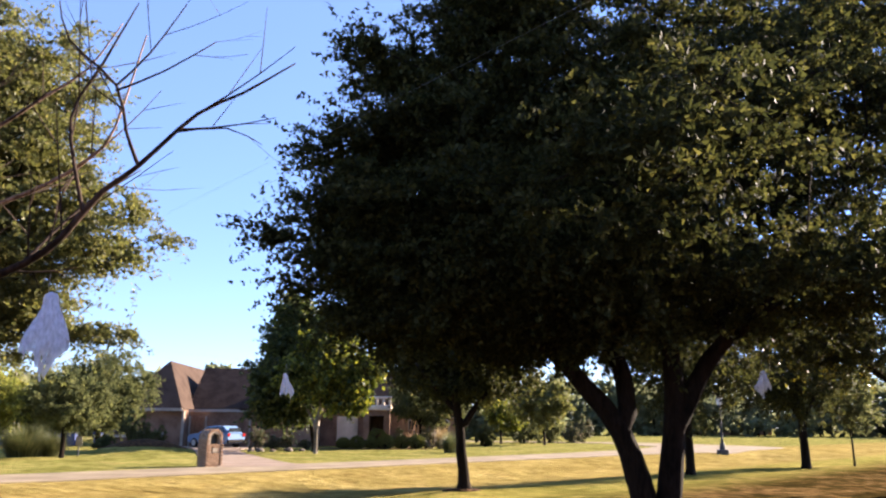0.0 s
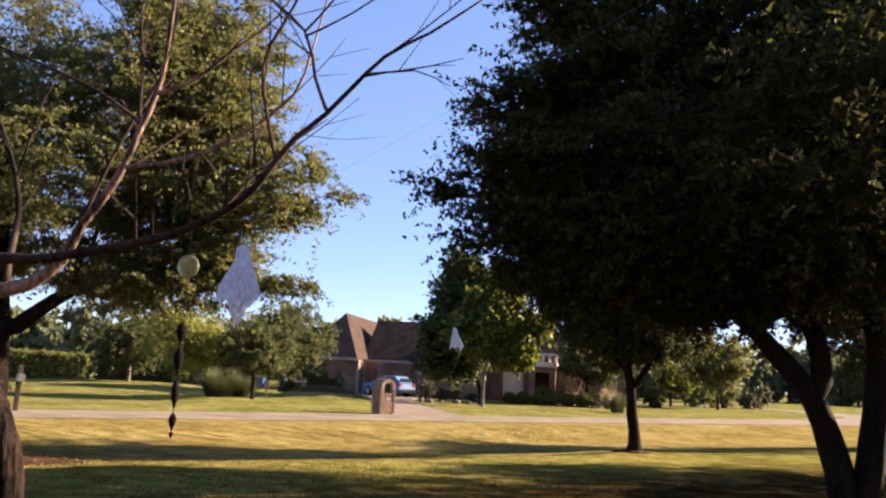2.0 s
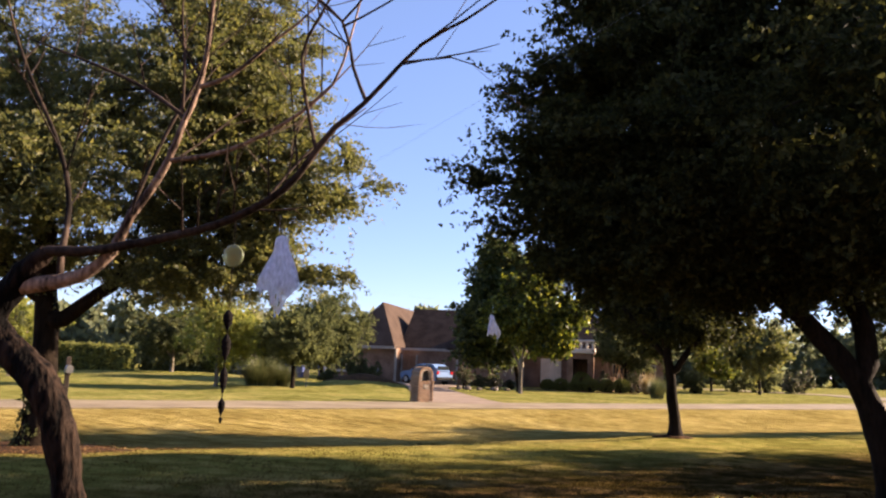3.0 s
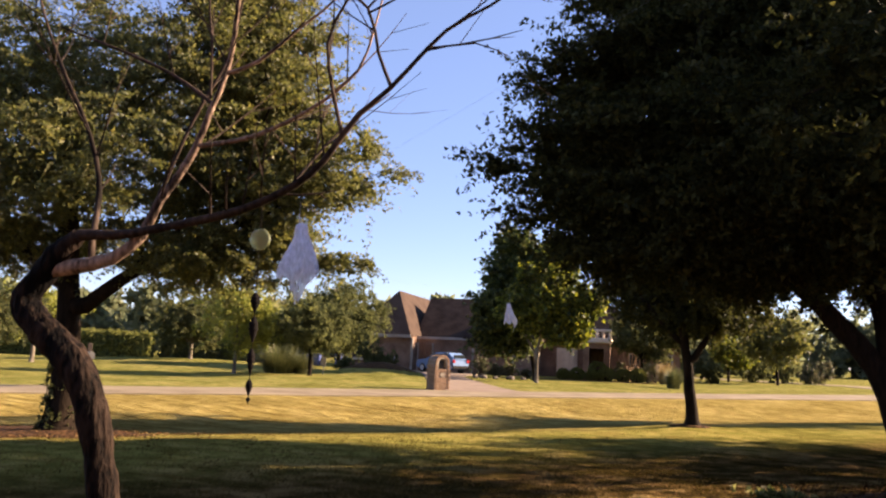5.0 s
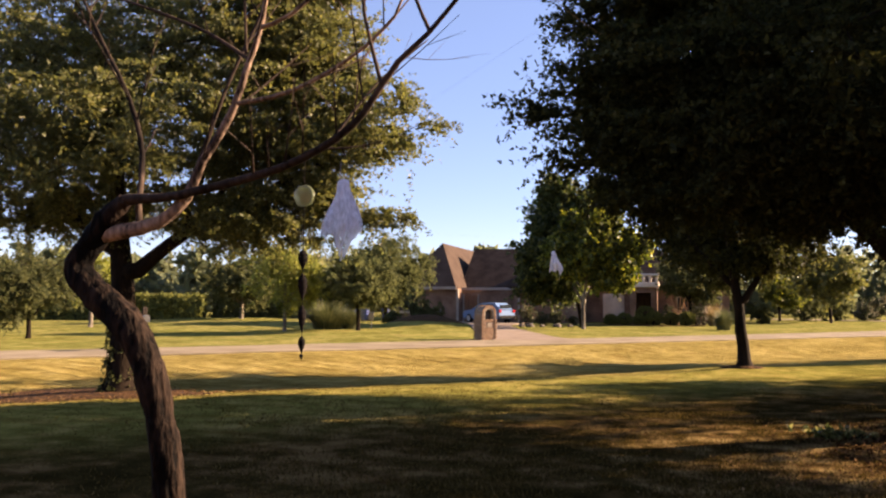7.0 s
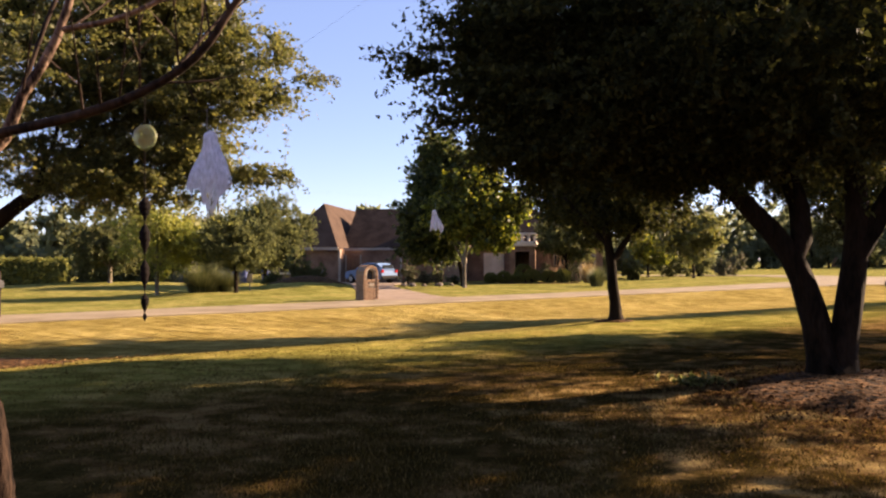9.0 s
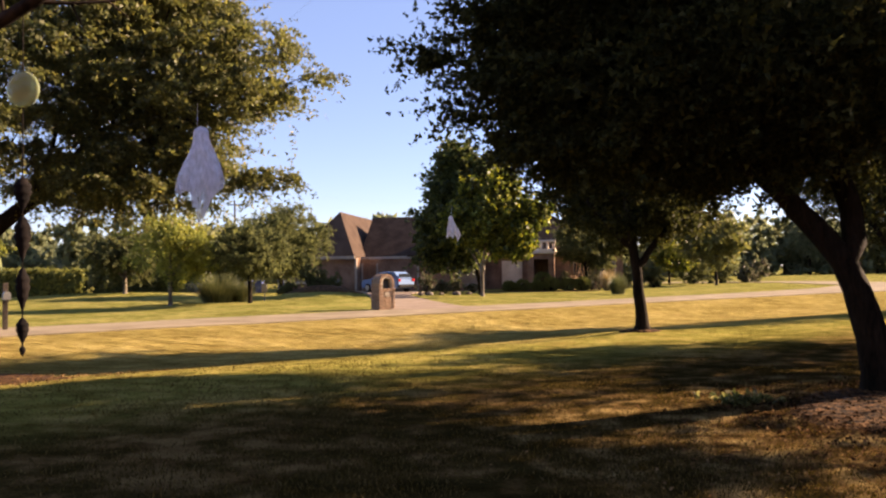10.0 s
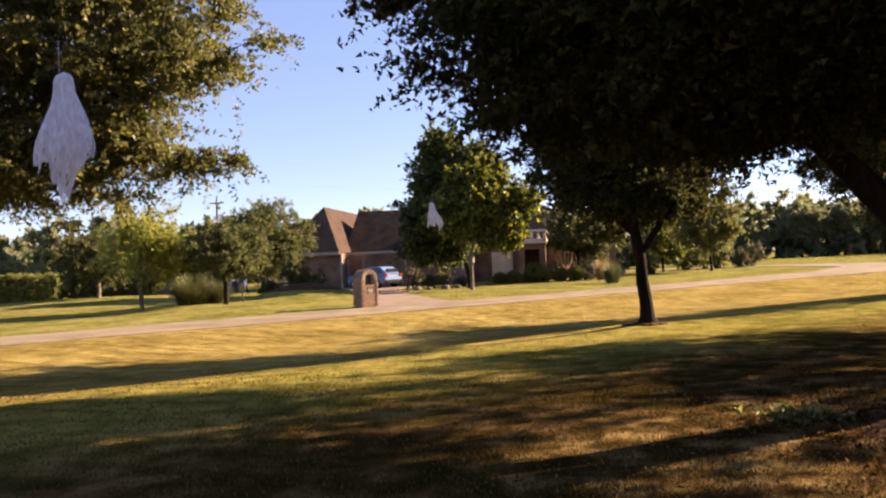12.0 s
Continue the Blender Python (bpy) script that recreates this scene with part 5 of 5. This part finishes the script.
def car():
    c = thing("car", (-14.6, 62.4, gz(-14.6, 62.4) + 0.05), "silver-blue sport utility car parked on the driveway", "car", turn=-35)
    part("body", side_shape([(-2.2, 0.35), (-2.25, 0.7), (-2.1, 0.95), (-1.15, 1.05), (1.95, 1.08), (2.2, 1.0), (2.25, 0.4), (1.9, 0.28), (-1.9, 0.28)], 0.92, 0.07), PAINT, c)
    part("cabin", side_shape([(-1.2, 1.02), (-0.35, 1.52), (0.5, 1.64), (1.5, 1.58), (2.16, 1.06)], 0.86, 0.06, 0.84), PAINT, c)
    for s in (-1, 1):
        for x0, x1, t0, t1 in ((-0.9, 0.2, -0.3, 0.2), (0.28, 1.0, 0.28, 0.95), (1.08, 1.75, 1.03, 1.4)):
            bm = bmesh.new()
            q = [(x0, 1.1), (x1, 1.1), (t1, 1.5), (t0, 1.5)]
            f0 = [bm.verts.new((x, s * (0.80 - (z - 1.1) * 0.12), z)) for x, z in q]
            f1 = [bm.verts.new((x, s * (0.84 - (z - 1.1) * 0.12 + 0.0), z)) for x, z in q]
            bm.faces.new(f0), bm.faces.new(f1)
            for k in range(4):
                bm.faces.new((f0[k], f0[(k + 1) % 4], f1[(k + 1) % 4], f1[k]))
            for v in bm.verts:
                v.co.y *= 1.025
            part("side_window", bm, GLASS, c)
        part("door_mirror", boxed(-0.75, -0.6, s * 0.95 - 0.08, s * 0.95 + 0.08, 1.05, 1.18, bevel=0.03), PAINT, c)
        part("tail_light", boxed(2.17, 2.27, s * 0.75 - 0.12, s * 0.75 + 0.12, 0.82, 1.05, bevel=0.02), REDLIGHT, c, "red tail light")
        part("headlight", boxed(-2.24, -2.1, s * 0.68 - 0.16, s * 0.68 + 0.16, 0.72, 0.86, bevel=0.02), GLASS, c)
        for x in (-1.4, 1.35):
            bm = bmesh.new()
            bmesh.ops.create_cone(bm, cap_ends=True, segments=24, radius1=0.36, radius2=0.36, depth=0.24, matrix=pose(x, s * 0.83, 0.33, 90))
            bmesh.ops.bevel(bm, geom=[e for e in bm.edges if e.calc_length() < 0.12], offset=0.03, segments=2, affect="EDGES")
            w = part("wheel", bm, RUBBER, c, "black tyre")
            bm = bmesh.new()
            bmesh.ops.create_cone(bm, cap_ends=True, segments=16, radius1=0.22, radius2=0.17, depth=0.05, matrix=pose(x, s * 0.955, 0.33, 90 * s))
            part("rim", bm, STEEL, w, "alloy rim")
    part("rear_window", boxed(1.99, 2.06, -0.6, 0.6, 1.15, 1.45, bevel=0.02), GLASS, c)
    part("bumper", boxed(2.12, 2.3, -0.85, 0.85, 0.35, 0.6, bevel=0.05), RUBBER, c)


car()


# ---------- smaller things across the road ----------
DARKWOOD = surface("dark_post_wood", (0.02, 0.016, 0.013), (0.07, 0.055, 0.045), 5, 0.85, 0.4, 40, stretch=(1, 1, 0.3))
GREYBOX = surface("grey_metal", (0.12, 0.12, 0.115), (0.2, 0.2, 0.19), 5, 0.5, 0.1, 30, metal=0.3)
IRON = surface("black_iron", (0.012, 0.012, 0.013), (0.035, 0.035, 0.036), 5, 0.6, 0.2, 30)
BLUEBIN = surface("blue_plastic", (0.02, 0.035, 0.12), (0.04, 0.06, 0.2), 4, 0.5, 0.05, 30)


def post_mailbox():
    x, y = -17.1, 22.2
    m = thing("post_mailbox", (x, y, gz(x, y) - 0.05), "grey metal mailbox on a dark wooden post by the road", "mailbox", turn=44)
    part("post", boxed(-0.07, 0.07, -0.07, 0.07, 0, 1.5, bevel=0.012), DARKWOOD, m)
    part("arm", boxed(-0.05, 0.05, -0.5, 0.12, 0.92, 1.0, bevel=0.01), DARKWOOD, m)
    bm = bmesh.new()
    segs, prof = 10, []
    prof = [(-0.1, 1.0), (0.1, 1.0)] + [(0.1 * math.cos(math.pi * k / segs), 1.14 + 0.1 * math.sin(math.pi * k / segs)) for k in range(segs + 1)]
    A = [bm.verts.new((px, -0.56, pz)) for px, pz in prof]
    B = [bm.verts.new((px, -0.08, pz)) for px, pz in prof]
    bm.faces.new(A), bm.faces.new(B[::-1])
    for k in range(len(prof)):
        bm.faces.new((A[k], B[k], B[(k + 1) % len(prof)], A[(k + 1) % len(prof)]))
    b = part("box", bm, GREYBOX, m)
    part("flag", boxed(0.105, 0.12, -0.3, -0.12, 1.16, 1.22), IRON, b)


post_mailbox()


def lamp_post():
    x, y = 22.0, 54.4
    m = thing("lamp_post", (x, y, gz(x, y) - 0.03), "black iron lamp post with a lantern and a square foot", "lamp post")
    part("footing", boxed(-0.32, 0.32, -0.32, 0.32, 0, 0.36, bevel=0.05), IRON, m)
    verts, faces = [], []
    tube(verts, faces, [Vector((0, 0, z)) for z in (0.35, 0.7, 0.9, 1.0, 1.1, 3.3, 3.4)], [0.2, 0.18, 0.1, 0.12, 0.075, 0.055, 0.07], 12)
    part("pole", mesh_of("pole", verts, faces, IRON, True), IRON, m)
    lan = part("lantern", boxed(-0.16, 0.16, -0.16, 0.16, 3.4, 3.9, bevel=0.03), surface("frosted_glass", (0.4, 0.4, 0.37), (0.55, 0.55, 0.5), 4, 0.4, 0, 20), m, "frosted glass lantern")
    bm = bmesh.new()
    bmesh.ops.create_cone(bm, cap_ends=True, segments=8, radius1=0.26, radius2=0.03, depth=0.3, matrix=pose(0, 0, 4.05))
    part("cap", bm, IRON, lan, "black iron cap")


lamp_post()


def utility_pole():
    m = thing("utility_pole", (-40.0, 90.0, 0), "weathered wooden utility pole behind the trees", "utility pole")
    verts, faces = [], []
    tube(verts, faces, [Vector((0, 0, z)) for z in (0, 5, 10.6)], [0.14, 0.12, 0.10], 10)
    part("pole", mesh_of("pole", verts, faces, DARKWOOD, True), DARKWOOD, m)
    part("crossarm", boxed(-0.9, 0.9, -0.06, 0.06, 10.0, 10.12), DARKWOOD, m)


utility_pole()


def bin_at(x, y):
    m = thing("waste_bin", (x, y, gz(x, y)), "dark blue plastic waste bin beside the garage", "waste bin", "bins by the garage")
    bm = boxed(-0.3, 0.3, -0.35, 0.35, 0.05, 1.0, bevel=0.03)
    for v in bm.verts:
        k = 0.82 + 0.18 * v.co.z
        v.co.x *= k
        v.co.y *= k
    part("body", bm, BLUEBIN, m)
    part("lid", boxed(-0.33, 0.33, -0.4, 0.38, 1.0, 1.08, bevel=0.025), BLUEBIN, m)
    for s in (-1, 1):
        bm = bmesh.new()
        bmesh.ops.create_cone(bm, cap_ends=True, segments=14, radius1=0.12, radius2=0.12, depth=0.06, matrix=pose(s * 0.28, 0.32, 0.12, 0, 90))
        part("wheel", bm, RUBBER, m)


for q in ((-26.3, 62.0), (-25.4, 62.2), (-23.6, 62.6)):
    bin_at(*q)


def yard_sign():
    m = thing("yard_sign", (-16.2, 40.5, gz(-16.2, 40.5)), "small white sign on a thin stake by the verge", "sign")
    part("stake", boxed(-0.02, 0.02, -0.02, 0.02, 0, 0.55), IRON, m)
    part("board", boxed(-0.16, 0.16, -0.03, -0.018, 0.5, 0.95, bevel=0.004), TRIM, m, "blank white board")


yard_sign()


def utility_box():
    m = thing("utility_box", (-19.6, 65.1, gz(-19.6, 65.1) - 0.1), "pale utility cabinet on the garage wall", "cabinet")
    part("body", boxed(-0.25, 0.25, -0.15, 0.15, 0, 1.15, bevel=0.03), GREYBOX, m)
    part("cap", boxed(-0.3, 0.3, -0.2, 0.2, 1.15, 1.22, bevel=0.02), TRIM, m)


utility_box()


FIELDSTONE = surface("grey_fieldstone", (0.06, 0.05, 0.045), (0.17, 0.145, 0.125), 3, 0.9, 0.5, 25)


def rock(seed, x, y, r):
    rng = random.Random(seed)
    bm = bmesh.new()
    bmesh.ops.create_icosphere(bm, subdivisions=2, radius=r)
    for v in bm.verts:
        v.co *= 1 + 0.3 * noise.noise(v.co * (1.4 / r) + Vector((seed, 0, 0)))
        v.co.z *= 0.6
    ob = part("rock", bm, FIELDSTONE)
    ob.matrix_world = pose(x, y, gz(x, y) + r * 0.25, 0, 0, rng.uniform(0, 360))
    tagged(ob, "grey rounded edging stone by the driveway", "rock", "stones by the driveway")


for i, (x, y, r) in enumerate([(-9.6, 53.6, 0.30), (-8.8, 53.9, 0.2), (-7.8, 54.3, 0.30), (-7.0, 54.9, 0.2), (-10.3, 54.2, 0.24), (-6.2, 55.6, 0.22)]):
    rock(200 + i, x, y, r)


# ---------- hanging decorations ----------
GAUZE, znt, zb = material("white_gauze")
zb.inputs["Base Color"].default_value = (0.70, 0.70, 0.84, 1)
zb.inputs["Roughness"].default_value = 0.9
zt = znt.nodes.new("ShaderNodeBsdfTranslucent")
zt.inputs[0].default_value = (0.85, 0.83, 0.86, 1)
zc = znt.nodes.new("ShaderNodeBsdfTransparent")
zn = znt.nodes.new("ShaderNodeTexNoise")
zn.inputs["Scale"].default_value, zn.inputs["Detail"].default_value = 14, 4
zr = ramp_node(znt, [(0.35, (0.05, 0.05, 0.05)), (0.7, (0.45, 0.45, 0.45))])
zm1, zm2 = znt.nodes.new("ShaderNodeMixShader"), znt.nodes.new("ShaderNodeMixShader")
zm1.inputs[0].default_value = 0.5
znt.links.new(zb.outputs[0], zm1.inputs[1])
znt.links.new(zt.outputs[0], zm1.inputs[2])
znt.links.new(zn.outputs[0], zr.inputs[0])
znt.links.new(zr.outputs[0], zm2.inputs[0])
znt.links.new(zm1.outputs[0], zm2.inputs[1])
znt.links.new(zc.outputs[0], zm2.inputs[2])
znt.links.new(zm2.outputs[0], znt.nodes["Material Output"].inputs[0])


def cloth_ghost(seed, x, y, top, high, hang, turn, label):
    """A draped gauze figure: a round head, cloth spread to one side, a torn hem and one long tail; hung on a thread."""
    rng = random.Random(seed)
    segs, rows = 72, 22
    verts, faces = [], []
    for k in range(segs):
        a = 2 * math.pi * k / segs
        tail = math.exp(-((math.atan2(math.sin(a - 5.6), math.cos(a - 5.6))) / 0.45) ** 2)
        wing = math.exp(-(math.atan2(math.sin(a), math.cos(a)) / 0.55) ** 2)
        torn = 0.14 * noise.noise((math.cos(a) * 4 + seed, math.sin(a) * 4, 0)) + rng.uniform(-0.04, 0.04)
        ln = high * min(1.0, 0.66 + torn + 0.36 * tail - 0.10 * wing)
        for i in range(rows + 1):
            t = i / rows
            d = t * ln
            head = 0.085 * high * math.sqrt(max(0, 1 - (1 - min(1, d / (0.09 * high))) ** 2))
            spread = smooth01(d, 0.06 * high, 0.62 * high)
            flare = (0.12 + 0.12 * wing) * high * spread * (1 - 0.7 * tail * smooth01(d, 0.5 * high, 0.95 * high))
            fold = 1 + 0.16 * math.sin(a * 7 + seed + 2 * t) * spread + 0.2 * noise.noise((a * 2, d * 4 / high, seed))
            r = (head + flare) * fold
            sway = 0.05 * high * math.sin(3 * t + seed)
            verts.append((math.cos(a) * r * 1.15 + sway, math.sin(a) * r * 0.6, -d))
    for k in range(segs):
        for i in range(rows):
            if i > 15 and rng.random() < 0.12:
                continue
            o, p = k * (rows + 1), ((k + 1) % segs) * (rows + 1)
            faces.append((o + i, p + i, p + i + 1, o + i + 1))
    tube(verts2 := [], faces2 := [], [Vector((0, 0, -0.005)), Vector((0, 0, hang * 0.5)), Vector((0, 0, hang))], [0.0016] * 3, 4)
    o = len(verts)
    verts += [tuple(v) for v in verts2]
    faces += [tuple(o + q for q in f) for f in faces2]
    ob = new("ghost_decoration", mesh_of("ghost_decoration", verts, faces, GAUZE, True))
    ob.matrix_world = pose(x, y, top, 0, 0, turn)
    return tagged(ob, label, "ghost decoration", "hanging ghosts")


cloth_ghost(1, -3.5, 7.6, 3.0, 0.92, 0.22, -20, "white gauze ghost hanging on a thread between the trees")
cloth_ghost(5, -2.95, 19.9, 3.0, 0.78, 0.25, 60, "white gauze ghost on the line before the far lawn")
cloth_ghost(9, 8.36, 17.5, 3.0, 0.66, 0.25, 120, "white gauze ghost hanging behind the oak")


def cord():
    """The thin line from tree to tree that carries the ghosts."""
    posts = [(7.9, -7.02, 3.22), (-3.5, 7.6, 3.215), (-10.6, 13.3, 3.6), (-2.95, 19.9, 3.24), (8.36, 17.5, 3.24), (14.3, 20.9, 3.5)]
    verts, faces, pts = [], [], []
    for p, q in zip(posts, posts[1:]):
        p, q = Vector(p), Vector(q)
        pts += [p.lerp(q, k / 12) + Vector((0, 0, -0.05 * math.sin(math.pi * k / 12))) for k in range(12)]
    pts.append(Vector(posts[-1]))
    tube(verts, faces, pts, [0.0005] * len(pts), 4)
    ob = new("cord", mesh_of("cord", verts, faces, GREYBOX))
    tagged(ob, "thin pale cord strung between the trees", "cord")


cord()


def wind_spinner():
    x, y = -1.345, 2.43
    m = thing("wind_spinner", (x, y, 1.42), "glass disc and dark spindles hanging from the bare limb", "wind spinner")
    glass, nt, b = material("greenish_glass")
    b.inputs["Base Color"].default_value = (0.32, 0.36, 0.17, 1)
    b.inputs["Roughness"].default_value = 0.15
    b.inputs["Transmission Weight"].default_value = 0.55
    dark = surface("dark_spindle", (0.004, 0.0035, 0.0035), (0.012, 0.009, 0.008), 20, 0.9, 0.2, 80)
    bm = bmesh.new()
    bmesh.ops.create_uvsphere(bm, u_segments=28, v_segments=14, radius=0.043, matrix=Matrix.Translation((0, 0, 0.628)) @ Matrix.Diagonal((1, 0.28, 1, 1)))
    part("disc", bm, glass, m, "pale greenish glass disc")
    verts, faces = [], []
    tube(verts, faces, [Vector((0, 0, z)) for z in (0.02, 0.3, 0.585)], [0.0016] * 3, 5)
    tube(verts, faces, [Vector((0, 0, z)) for z in (0.67, 0.74, 0.80)], [0.0016] * 3, 5)
    part("thread", mesh_of("thread", verts, faces, dark), dark, m)
    for z1, z0, r in ((0.425, 0.345, 0.019), (0.335, 0.228, 0.018), (0.215, 0.11, 0.015), (0.1, 0.036, 0.0135), (0.035, 0.010, 0.007)):
        verts, faces = [], []
        n = 14
        zs = [z1 + (z0 - z1) * k / n for k in range(n + 1)]
        rad = [max(0.0015, r * math.sin(math.pi * min(1, (k / n) ** 0.7 * 1.0)) * (1 + 0.12 * math.sin(k * 2.2))) for k in range(n + 1)]
        tube(verts, faces, [Vector((0, 0, z)) for z in zs], rad, 12)
        part("spindle", mesh_of("spindle", verts, faces, dark, True), dark, m)


wind_spinner()


# ---------- unseen house added behind the camera to block sky light ---
def unseen_house():
    h = thing("unseen_house", (0, -7.0, 0), "unseen brick house added behind the camera to block sky light", "house")
    part("wall", boxed(-16, 13, -8, 0, -0.3, 3.4), WALL, h)
    part("roof", hip_roof(-16, 13, -8, 0, 3.4, 7.2, -12, 9, -4, -4, over=0.6), SHINGLE, h)


unseen_house()


# ---------- grass blades on the near lawn ----------
def grass_blades(name, seed, n, place, tall, wide, mat, label):
    rng = np.random.default_rng(seed)
    P = place(rng, n)
    keep = np.array([noise.noise((x * 0.9, y * 0.9, 3.0)) + 0.6 * noise.noise((x * 3.5, y * 3.5, 7.0)) for x, y in P]) + 0.55 > rng.random(len(P))
    P = P[keep]
    m = len(P)
    z = np.array([gz(x, y) for x, y in P])
    a = rng.random(m) * 6.283
    h = tall * (0.4 + rng.random(m))
    lx, ly = rng.normal(size=m) * 0.5 * h, rng.normal(size=m) * 0.5 * h
    V = np.empty((m, 3, 3))
    V[:, 0] = np.stack([P[:, 0] - np.cos(a) * wide, P[:, 1] - np.sin(a) * wide, z - 0.005], axis=1)
    V[:, 1] = np.stack([P[:, 0] + np.cos(a) * wide, P[:, 1] + np.sin(a) * wide, z - 0.005], axis=1)
    V[:, 2] = np.stack([P[:, 0] + lx, P[:, 1] + ly, z + h], axis=1)
    me = bpy.data.meshes.new(name)
    me.vertices.add(m * 3)
    me.vertices.foreach_set("co", V.astype(np.float32).ravel())
    me.loops.add(m * 3)
    me.loops.foreach_set("vertex_index", np.arange(m * 3, dtype=np.int32))
    me.polygons.add(m)
    me.polygons.foreach_set("loop_start", np.arange(0, m * 3, 3, dtype=np.int32))
    me.materials.append(mat)
    me.update(calc_edges=True)
    return tagged(new(name, me), label, "grass", kind="stuff")


# blades kept dark to match the shade tone of the near lawn
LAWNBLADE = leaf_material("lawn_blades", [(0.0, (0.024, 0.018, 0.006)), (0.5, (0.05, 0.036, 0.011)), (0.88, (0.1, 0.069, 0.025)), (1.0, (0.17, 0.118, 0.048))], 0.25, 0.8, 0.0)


def near_spread(rng, n):
    d = 3.0 + np.abs(rng.normal(size=n)) * 6.0
    w = rng.normal(size=n)
    return np.stack([d * (0.4 * w) - 0.4, d], axis=1)


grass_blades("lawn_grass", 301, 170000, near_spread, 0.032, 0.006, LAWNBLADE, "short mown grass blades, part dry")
